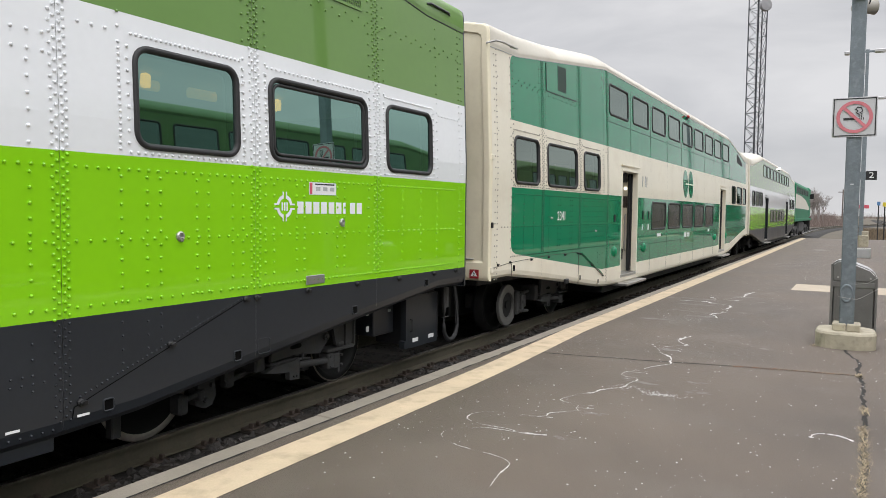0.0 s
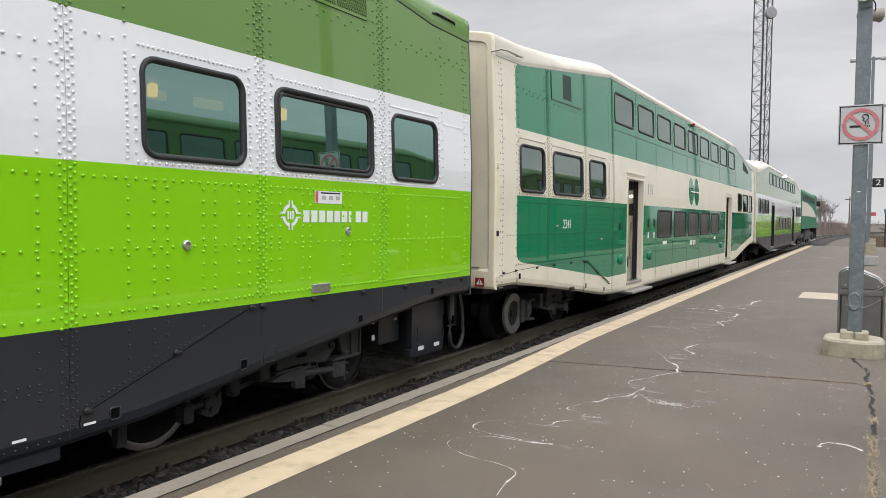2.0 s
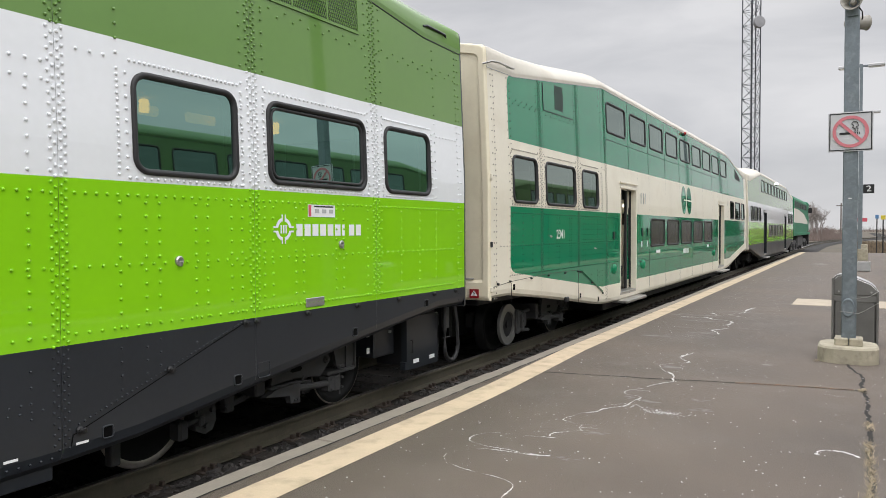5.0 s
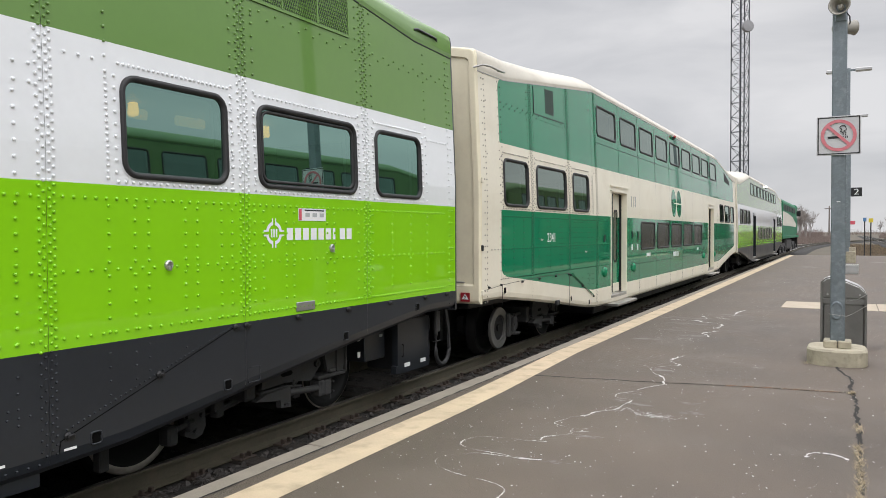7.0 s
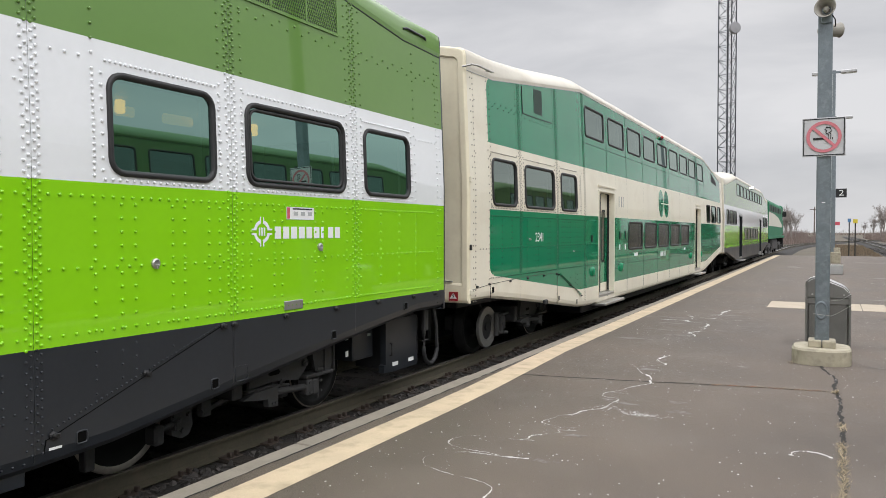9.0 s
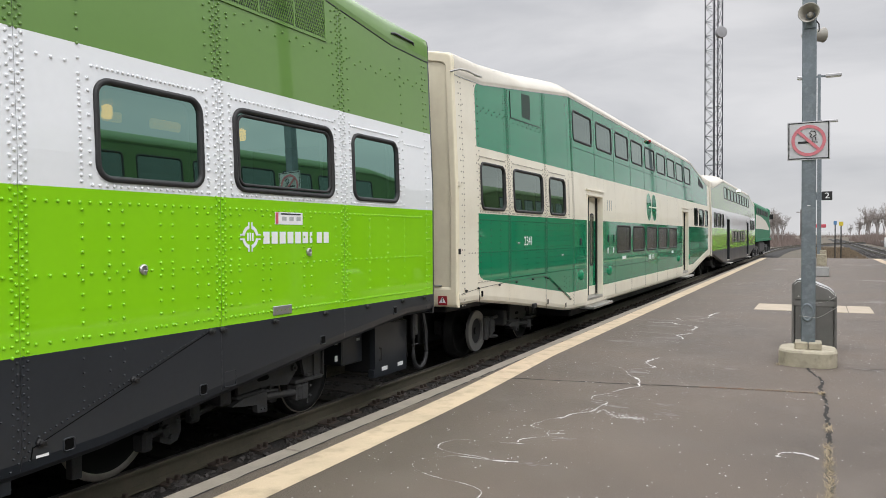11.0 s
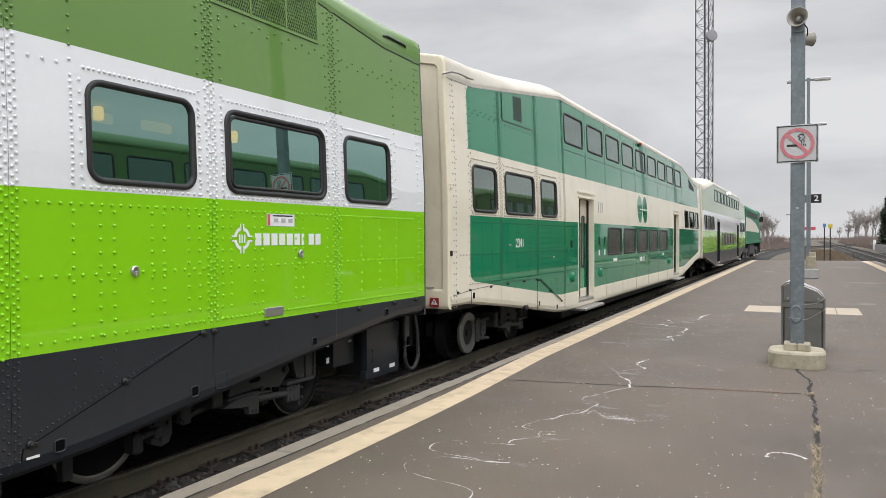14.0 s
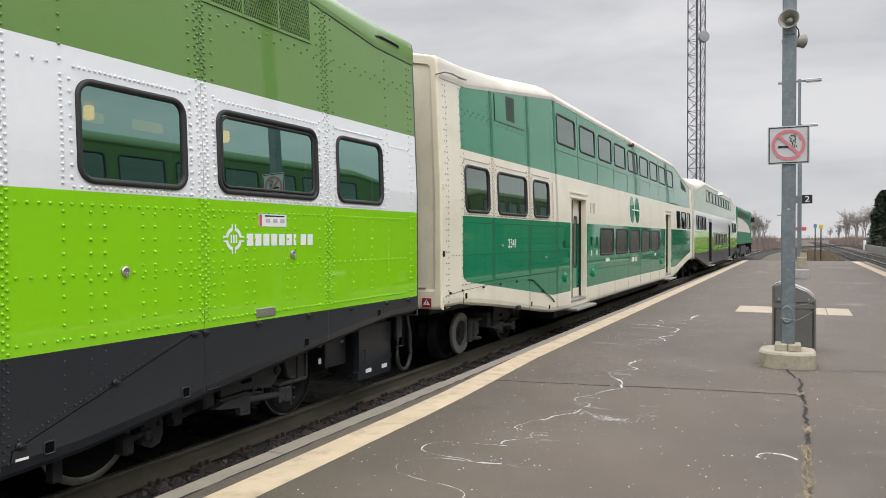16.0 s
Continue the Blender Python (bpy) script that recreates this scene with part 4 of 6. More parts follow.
for a in (0, 90, 180, 270):
    t = radians(a)
    u, v = Vector((math.cos(t), math.sin(t))), Vector((-math.sin(t), math.cos(t)))
    for s in (-1, 1):
        c = [u * r + v * (s * w) for r, w in ((0.068, 0.012), (0.125, 0.012), (0.125, 0.026), (0.068, 0.026))]
        bm.faces.new([bm.verts.new((0.0045, cy + p.x, cz + p.y)) for p in c])
for s in (-0.03, 0.0, 0.03):
    box(bm, 0.003, 0.005, cy + s - 0.008, cy + s + 0.008, cz - 0.035, cz + 0.035)
part("emblem", bm, M_PRINT, car_a, "white ring emblem")
for k in range(9):
    y = 4.875 + off + k * 0.107
    w = 0.035 if k == 6 else 0.078
    part("letter_bar", B(0.002, 0.005, y, y + w, 1.595, 1.700), M_PRINT, car_a)
# mesh vent over the second window
v0, v1, z0, z1 = 4.42 + off, 5.86 + off, 3.575, 4.02
bm = bmesh.new()
for a, b in (((v0, z0), (v1, z0)), ((v0, z1), (v1, z1)), ((v0, z0), (v0, z1)), ((v1, z0), (v1, z1))):
    bar_line(bm, a, b, 0.026, -0.01, 0.012)
vent = part("vent", bm, M_UPGREEN, car_a)
bm = bmesh.new()
bar_line(bm, (v0, (z0 + z1) / 2), (v1, (z0 + z1) / 2), z1 - z0, 0.001, 0.003)
part("vent_backing", bm, M_BLACK, vent)
bm = bmesh.new()
n = 52
for k in range(-16, n):
    for sgn in (1, -1):
        ya = v0 + (v1 - v0) * k / n
        yb = ya + (z1 - z0) * 0.42
        p, q = ((ya, z0), (yb, z1)) if sgn == 1 else ((yb, z0), (ya, z1))
        lo_, hi_ = max(v0, min(ya, yb)), min(v1, max(ya, yb))
        if hi_ - lo_ > 0.01:
            ends = [(y, p[1] + (q[1] - p[1]) * (y - p[0]) / (q[0] - p[0])) for y in (lo_, hi_)]
            bar_line(bm, ends[0], ends[1], 0.0055, 0.004, 0.009)
part("vent_mesh", bm, M_UPGREEN, vent)
for y in (v0 + 0.48, v0 + 0.96):
    part("vent_bar", bar_line(bmesh.new(), (y, z0), (y, z1), 0.02, 0.005, 0.012), M_UPGREEN, vent)
# grab handles at the roof edges
part("roof_grab_handle", tube(bmesh.new(), [(-0.13, 7.36 + off - 0.25, 3.94), (-0.06, 7.36 + off - 0.25, 3.95), (-0.05, 7.42 + off - 0.25, 3.965), (-0.05, 7.82 + off - 0.25, 3.955), (-0.06, 7.86 + off - 0.25, 3.94), (-0.13, 7.86 + off - 0.25, 3.92)], 0.014), M_SKIRT, car_a)
part("roof_grab_handle", tube(bmesh.new(), [(-0.08, -0.08, 3.83), (0.05, -0.06, 3.85), (0.07, 0.10, 3.86), (0.07, 0.50, 3.86), (0.05, 0.62, 3.88), (-0.08, 0.62, 3.92)], 0.014), M_STEEL, car_b)
# gutter line under the roof edge
for ob in (car_a, car_b):
    bm = bmesh.new()
    pts = [(s, lin(TOP, near_end(s)) - 0.05) for s in (0, 0.85, 4.95, LENGTH - 4.95, LENGTH - 0.85, LENGTH)]
    for a, b in zip(pts, pts[1:]):
        bar_line(bm, a, b, 0.008, -0.005, 0.007)
    part("gutter", bm, M_DARK if ob == car_a else M_PALE, ob)

# underfloor gear at the end of the lime coach
e = off
bm = B(-0.75, -0.36, 7.12 + e, 7.78 + e, 0.06, 0.63, bevel=0.015)
bx = part("equipment_box", bm, M_DARK, car_a, "charcoal steel equipment box")
part("box_door", prism([(0, 0.63), (0, 0.12), (-0.03, 0.115), (-0.03, 0.03), (0.10, 0.02), (0.70, 0.02), (0.72, 0.06), (0.72, 0.63)], 7.08 + e, -0.36, -0.286), M_SKIRT, bx)
part("door_edge", tube(bmesh.new(), [(-0.284, 7.79 + e, 0.06), (-0.28, 7.795 + e, 0.2), (-0.285, 7.785 + e, 0.34), (-0.28, 7.79 + e, 0.5), (-0.284, 7.79 + e, 0.6)], 0.009), M_DARK, bx)
part("box_handle", tube(bmesh.new(), [(-0.285, 7.17 + e, 0.22), (-0.26, 7.17 + e, 0.22), (-0.26, 7.17 + e, 0.36), (-0.285, 7.17 + e, 0.36)], 0.008), M_DARK, bx)
for y in (7.22, 7.58):
    part("reflector", B(-0.285, -0.280, y + e, y + 0.12 + e, 0.085, 0.13), M_PRINT, bx, "white reflector tape")
bx = part("battery_box", B(-0.95, -0.42, 6.62 + e, 7.02 + e, 0.22, 0.62, bevel=0.012), M_SKIRT, car_a)
part("tag", B(-0.42, -0.416, 6.90 + e, 6.96 + e, 0.47, 0.50), M_PALE, bx)
part("air_hose", tube(bmesh.new(), [(-0.22, 7.85 + e, 0.70), (-0.21, 7.83 + e, 0.40)] + [(-0.21, 8.00 + e - 0.17 * math.cos(radians(a)), 0.20 - 0.19 * math.sin(radians(a))) for a in range(0, 181, 15)] + [(-0.22, 8.17 + e, 0.45), (-0.24, 8.12 + e, 0.70)], 0.026, 8), M_RUBBER, car_a)
bm = rod(bmesh.new(), (-0.26, 7.93 + e, 0.62), (-0.26, 7.93 + e, 0.22), 0.012, 8)
box(bm, -0.30, -0.22, 7.90 + e, 7.97 + e, 0.42, 0.68, 0.008)
tube(bm, [(-0.25, 7.85 + e, 0.30), (-0.25, 8.02 + e, 0.30)], 0.008)
part("uncoupling_lever", bm, M_FRAME, car_a)
bm = B(-1.7, -1.3, 7.6 + e, 8.5 + e, 0.30, 0.58, bevel=0.04)
part("coupler", bm, M_FRAME, car_a)
bm = B(-1.72, -1.28, -0.3, 0.6, 0.28, 0.60, bevel=0.04)
part("coupler", bm, M_FRAME, car_b)
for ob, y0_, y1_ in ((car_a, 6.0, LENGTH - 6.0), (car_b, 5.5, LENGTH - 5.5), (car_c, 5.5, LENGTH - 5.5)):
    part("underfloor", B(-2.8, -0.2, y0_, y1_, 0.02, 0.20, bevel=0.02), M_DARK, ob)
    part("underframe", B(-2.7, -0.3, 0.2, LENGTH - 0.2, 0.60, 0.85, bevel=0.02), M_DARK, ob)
for z in (0.30, 0.48):
    part("paper_tag", B(-0.40, -0.396, 6.45 + e, 6.50 + e, z, z + 0.06), M_PRINT, car_a)
bm = bmesh.new()
for y in (2.55, 2.95):
    tube(bm, [(-0.5, y + e - 0.3, 0.14), (-0.45, y + e, 0.10), (-0.45, y + e + 0.3, 0.13)], 0.02)
part("brake_pipe", bm, M_FRAME, car_a)
part("wheel_guard", B(-0.50, -0.42, 3.36 + e, 3.44 + e, -0.06, 0.30, bevel=0.008), M_FRAME, car_a)
bm = prism([(-0.12, 0.40), (0.10, 0.40), (0.12, 0.02), (0.08, -0.05), (0.0, -0.07), (-0.10, -0.02)], 4.33 + e, -0.62, -0.54)
bolts = [(-0.53, 4.25, 0.14), (-0.53, 4.40, 0.12), (-0.53, 4.33, 0.0)]
for x, y, z in bolts:
    rod(bm, (x - 0.02, y + e, z), (x + 0.02, y + e, z), 0.022, 8)
box(bm, -0.56, -0.48, 4.22 + e, 4.28 + e, 0.02, 0.10, 0.01)
box(bm, -0.60, -0.46, 4.00 + e, 4.10 + e, -0.05, 0.11, 0.02)
rod(bm, (-0.52, 4.05 + e, 0.05), (-0.52, 4.30 + e, 0.09), 0.025, 8)
rod(bm, (-0.55, 4.55 + e, 0.10), (-0.55, 4.85 + e, 0.16), 0.03, 8)
box(bm, -0.62, -0.52, 4.55 + e, 4.66 + e, 0.05, 0.30, 0.02)
part("brake_rigging", bm, M_FRAME, car_a)
part("skirt_foot", B(-0.14, -0.052, 1.2 + e, 2.70 + e, 0.115, 0.26, bevel=0.006), M_SKIRT, car_a)

# the green coach
g = -8.71
letters("2341", 0.21, car_b, M_PRINT, Matrix.Translation((0.002, 11.30 + g, 1.565)) @ Matrix(((0, 0, 1, 0), (1, 0, 0, 0), (0, 1, 0, 0), (0, 0, 0, 1))), "fleet_number", 0.95)
tri = part("warning_plate", B(-0.285, -0.15, -0.072, -0.064, 0.735, 0.855), M_WARN, car_b, "red high voltage warning plate")
bm = bmesh.new()
bm.faces.new([bm.verts.new(p) for p in ((-0.27, -0.074, 0.765), (-0.165, -0.074, 0.765), (-0.2175, -0.074, 0.845))])
part("triangle", bm, M_PRINT, tri)
bm = bmesh.new()
for a, b in (((-0.212, 0.832), (-0.226, 0.802)), ((-0.226, 0.802), (-0.208, 0.804)), ((-0.208, 0.804), (-0.222, 0.772))):
    rod(bm, (a[0], -0.0755, a[1]), (b[0], -0.0755, b[1]), 0.0045, 4)
part("bolt_symbol", bm, M_BLACK, tri)
bm = bmesh.new()
bar_line(bm, (10.66 + g, 3.51), (10.66 + g, 3.93), 0.018, 0, 0.009)
bar_line(bm, (10.66 + g, 3.51), (12.03 + g, 3.53), 0.012, 0, 0.006)
part("roof_hatch", bm, M_DARK, car_b)
poly_part("side_opening", [(11.17 + g, 3.59), (11.55 + g, 3.59), (11.55 + g, 4.0), (11.17 + g, 3.98)], -0.02, 0.003, M_SEAM, car_b, "dark green recessed opening")
poly_part("grille", [(LENGTH - 3.1, 3.66), (LENGTH - 1.75, 3.58), (LENGTH - 1.75, 3.72), (LENGTH - 3.1, 4.02)], 0.0, 0.006, M_DARK, car_b, "dark triangular grille")
for y, z in ((8.90, 0.915), (9.30, 0.925), (10.05, 0.925), (10.74, 0.93), (11.48, 0.93), (12.11, 0.925), (12.23, 0.91), (12.86, 0.68), (13.53, 0.44)):
    catch(car_b, y + g, z)
bm = bmesh.new()
pts = [(8.72 + g, 0.875), (9.35 + g, 0.92), (10.74 + g, 0.955), (12.17 + g, 0.945), (12.95 + g, 0.66), (13.56 + g, 0.44)]
for a, b in zip(pts, pts[1:]):
    bar_line(bm, a, b, 0.006, -0.002, 0.003)
bar_line(bm, (12.17 + g, 0.35), (12.17 + g, 0.92), 0.010, -0.002, 0.003)
bar_line(bm, (9.36 + g, 0.64), (9.36 + g, 0.90), 0.010, -0.002, 0.003)
part("skirt_joint", bm, M_DARK, car_b)
# rounded cream corners of the green fields
for z, k in ((lin(LOWCREAM, 0.62), 1), (lin(TOP, 0.62) - 0.045, -1)):
    r = 0.13
    arc = [(0.62 + r - r * math.cos(radians(a)), z + k * (r - r * math.sin(radians(a)))) for a in range(0, 91, 15)]
    poly_part("paint_corner", [(0.618, z - k * 0.02)] + arc + [(0.62 + r, z - k * 0.02)], -0.002, 0.0025, M_CREAM, car_b)
bm = bar_line(bmesh.new(), (12.30 + g, 0.93), (13.50 + g, 0.47), 0.014, 0.01, 0.025)
part("skirt_prop", bm, M_GREEN, car_b)
for y, z in ((9.44, 0.835), (12.26, 0.49), (13.28, 0.345)):
    slot(car_b, y + g, z, 0.05)
part("skirt_buffer", B(-0.02, 0.03, 11.50 + g, 11.64 + g, 0.44, 0.52, bevel=0.012), M_RUBBER, car_b)
for y, z in ((14.28, 0.86), (16.52, 0.86), (25.75, 0.86), (28.0, 0.86)):
    bm = bmesh.new()
    lathe(bm, [(0.075, 0), (0.07, 0.03), (0.045, 0.055), (0.005, 0.06)], Matrix.Translation((0, y + g, z)) @ Matrix.Rotation(radians(90), 4, "Y") @ Matrix.Diagonal((1.4, 1, 1, 1)), 14)
    part("door_lamp_housing", bm, M_GREEN, car_b)
for y, z in ((10.84, 1.54), (13.06, 1.30)):
    catch(car_b, y + g, z, M_STEEL)
for z in (0.85, 1.45, 2.35):
    part("end_hinge", B(-0.02, 0.022, -0.02, 0.02, z - 0.038, z + 0.038, bevel=0.008), M_DARK if z == 1.45 else M_CREAM, car_b)
for y in (16.40, 16.90):
    part("door_control", B(0.0, 0.02, y + g - 0.03, y + g + 0.02, 1.50, 1.68, bevel=0.006), M_DARK, car_b)
    part("control_label", B(0.0, 0.003, y + g - 0.045, y + g + 0.045, 1.25, 1.38), M_PRINT, car_b)
part("door_control", B(0.0, 0.02, 14.20 + g, 14.28 + g, 1.46, 1.60, bevel=0.006), M_DARK, car_b)
for y, w in ((17.95, 0.40), (24.62, 0.28)):
    part("stencil_label", B(0.001, 0.004, y + g - w / 2, y + g + w / 2, 1.075, 1.155), M_PRINT, car_b)
for k, w in enumerate((0.14, 0.16, 0.05, 0.10, 0.09, 0.05)):
    y = 20.85 + 0.14 * k
    part("letter_bar", B(0.001, 0.004, y + g, y + g + w * 0.8, 0.98, 1.11), M_PRINT, car_b)
for y in (16.30, 16.52, 16.66):
    part("stencil_label", B(0.001, 0.003, y + g, y + g + 0.045, 2.22, 2.46), M_PALE, car_b)
# round emblem: two ovals side by side, joined by a cream bar
for c in (-0.36, 0.36):
    bm = bmesh.new()
    bm.faces.new([bm.verts.new((0.004 + wall_x(2.46 + 0.385 * math.sin(t)), 21.29 + g + c + 0.325 * math.cos(t), 2.46 + 0.385 * math.sin(t))) for t in [2 * math.pi * k / 32 for k in range(32)]])
    part("emblem", bm, M_GREEN, car_b, "green oval emblem half")
bm = bar_line(bmesh.new(), (20.93 + g, 2.46), (21.98 + g, 2.46), 0.035, 0.004, 0.007)
part("emblem_bar", bm, M_CREAM, car_b)
# grimy joints between the body panels
for y in [LENGTH / 2 + 1.674 * (k + 0.5) for k in range(-5, 5)]:
    part("panel_joint", bar_line(bmesh.new(), (y, 2.93), (y, 4.33), 0.013, -0.002, 0.002), M_SEAM, car_b)
    if 7.4 < y < LENGTH - 7.4:
        part("panel_joint", bar_line(bmesh.new(), (y, 0.30), (y, 1.20), 0.012, -0.002, 0.002), M_SEAM, car_b)
        part("panel_joint", bar_line(bmesh.new(), (y, 1.95), (y, 2.90), 0.007, -0.002, 0.0015), M_LINER, car_b)
for z in (3.40, 0.93):
    part("panel_joint", bar_line(bmesh.new(), (5.1 if z > 3 else 7.4, z), (LENGTH - (5.1 if z > 3 else 7.4), z), 0.010, -0.002, 0.002), M_SEAM, car_b)

# door open indicator on the upper side
ind = part("indicator_lamp", B(-0.09, -0.03, 21.05 + g, 21.17 + g, 4.26, 4.34, bevel=0.015), M_DARK, car_b)
bm = bmesh.new()
bmesh.ops.create_uvsphere(bm, u_segments=12, v_segments=8, radius=0.045, matrix=Matrix.Translation((-0.03, 21.1 + g, 4.33)))
part("lens", bm, M_REDLENS, ind)
ind = part("indicator_lamp", B(-0.09, -0.02, 47.64 - 34.62, 47.76 - 34.62, 4.24, 4.33, bevel=0.01), M_DARK, car_c)
bm = bmesh.new()
bmesh.ops.create_uvsphere(bm, u_segments=12, v_segments=8, radius=0.085, matrix=Matrix.Translation((-0.06, 47.7 - 34.62, 4.36)))
part("lens", bm, M_LAMP, ind, "lit white indicator lens")


# ---- locomotive ----
def locomotive(y0):
    ob = thing("locomotive", "green and white diesel locomotive ahead of the coaches", "locomotive", (0, y0, 0))
    ln = 20.5
    bm = bmesh.new()
    prof = [(-0.05, 1.35), (-0.05, 3.95), (-0.25, 4.20), (-0.8, 4.32), (-2.2, 4.32), (-2.75, 4.20), (-2.95, 3.95), (-2.95, 1.35)]
    ys = [0.4 + k * 0.8 for k in range(22)]
    rows = [[bm.verts.new((x, y, z)) for x, z in prof] for y in ys]
    for a, b in zip(rows, rows[1:]):
        for i in range(len(prof) - 1):
            bm.faces.new((a[i], b[i], b[i + 1], a[i + 1]))
    bm.faces.new(rows[0]), bm.faces.new(rows[-1])
    part("hood", bm, M_LOCO, ob)
    bm = bmesh.new()
    lo = [(0.4, 2.15), (8, 2.15), (17.2, 2.1)]
    hi = [(0.4, 3.25), (6, 3.2), (12, 2.95), (17.2, 2.35)]
    a = [(y, z) for y, z in lo] + [(y, z) for y, z in reversed(hi)]
    bm.faces.new([bm.verts.new((-0.044, y, z)) for y, z in a])
    part("white_stripe", bm, M_LOCOW, ob, "white sweeping stripe")
    part("cab", B(-2.95, -0.05, 17.2, 19.3, 1.35, 4.25, bevel=0.15), M_LOCO, ob)
    part("cab_window", B(-0.06, -0.045, 17.7, 18.8, 2.9, 3.6, bevel=0.004), M_GLASS2, ob)
    part("cab_mirror", B(-0.05, 0.25, 18.9, 19.0, 3.2, 3.7, bevel=0.02), M_DARK, ob)
    part("nose", B(-2.6, -0.4, 19.3, 20.5, 1.35, 2.7, bevel=0.2), M_LOCOW, ob)
    part("frame_sill", B(-3.0, 0.0, 0, ln, 1.12, 1.35, bevel=0.02), M_LOCO, ob)
    part("pilot", B(-2.9, -0.1, ln - 0.3, ln, 0.15, 1.12, bevel=0.03), M_DARK, ob)
    part("fuel_tank", B(-2.8, -0.2, 6.8, 13.2, 0.1, 1.10, bevel=0.15), M_FRAME, ob)
    for k in range(7):
        part("hood_louvre", B(-0.05, -0.03, 1.2 + 2.1 * k, 2.7 + 2.1 * k, 3.35, 3.8, bevel=0.004), M_DARK, ob)
    for y in (2.5, 5.0, 9.5):
        bm = bmesh.new()
        lathe(bm, [(0.55, 0), (0.55, 0.22), (0.4, 0.25)], Matrix.Translation((-1.5, y, 4.30)), 16)
        part("roof_fan", bm, M_DARK, ob)
    for c in (3.6, 16.4):
        part("truck_side_frame", B(-0.45, -0.25, c - 2.0, c + 2.0, 0.25, 0.75, bevel=0.08), M_FRAME, ob)
        for dy in (-1.4, 1.4):
            bm = bmesh.new()
            lathe(bm, [(0.05, 0), (0.50, 0), (0.50, -0.13)], Matrix.Translation((-0.62, c + dy, 0.25)) @ Matrix.Rotation(radians(90), 4, "Y"), 20)
            part("wheel", bm, M_WHEEL, ob)
            part("axle_box", B(-0.27, -0.12, c + dy - 0.22, c + dy + 0.22, 0.05, 0.5, bevel=0.04), M_FRAME, ob)
    return ob


locomotive(60.6)

# low unseen wall, added behind the train to block light from the far side
solid("retaining_wall", B(-3.5, -3.2, -40, 60, -0.9, 1.0, bevel=0.03), M_STONEDARK, "unseen dark wall added to block light under the train", "wall", kind="structure")
# dark filler boxes, added so that no light shows through under the coaches
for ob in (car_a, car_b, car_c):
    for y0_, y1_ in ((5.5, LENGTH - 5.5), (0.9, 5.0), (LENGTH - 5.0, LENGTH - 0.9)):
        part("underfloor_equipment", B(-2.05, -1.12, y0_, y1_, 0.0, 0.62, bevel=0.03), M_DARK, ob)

# a second green train stands on the far track, seen in the window glass
for y in (26.3, 52.2):
    m = Matrix.Translation((9.2, y, 0)) @ Matrix.Rotation(radians(180), 4, "Z")
    twin = copy_thing(car_a, m)
    for ch in twin.children_recursive:
        if ch.type == "MESH" and M_UPGREEN in ch.data.materials[:]:
            ch.data = ch.data.copy()
            for k, m_ in enumerate(ch.data.materials):
                if m_ in (M_UPGREEN, M_LIME, M_WHITE):
                    ch.data.materials[k] = M_FARTRAIN
        elif ch.type == "MESH" and M_GLASS in ch.data.materials[:]:
            ch.data = ch.data.copy()
            ch.data.materials[0] = M_GLASS4
    tagged(twin, "dull moss green bilevel coach waiting on the far track", "train car", "coaches on the far track")


# ---- things on the platform ----
def rounded_block(cx, cy, hx, hy, r, z0, z1, top_inset=0.02):
    bm = bmesh.new()
    rows = []
    for ins, z in ((0, z0), (0, z1 - 0.025), (top_inset, z1)):
        rows.append([bm.verts.new((x, y, z)) for x, y in rr(cx - hx + ins, cx + hx - ins, cy - hy + ins, cy + hy - ins, r - ins, 6)])
    for a, b in zip(rows, rows[1:]):
        for i in range(len(a)):
            j = (i + 1) % len(a)
            bm.faces.new((a[i], a[j], b[j], b[i]))
    bm.faces.new(rows[-1])
    return bm


def square_pole(x, y, w, z0, z1):
    return B(x - w / 2, x + w / 2, y - w / 2, y + w / 2, z0, z1, bevel=0.012)


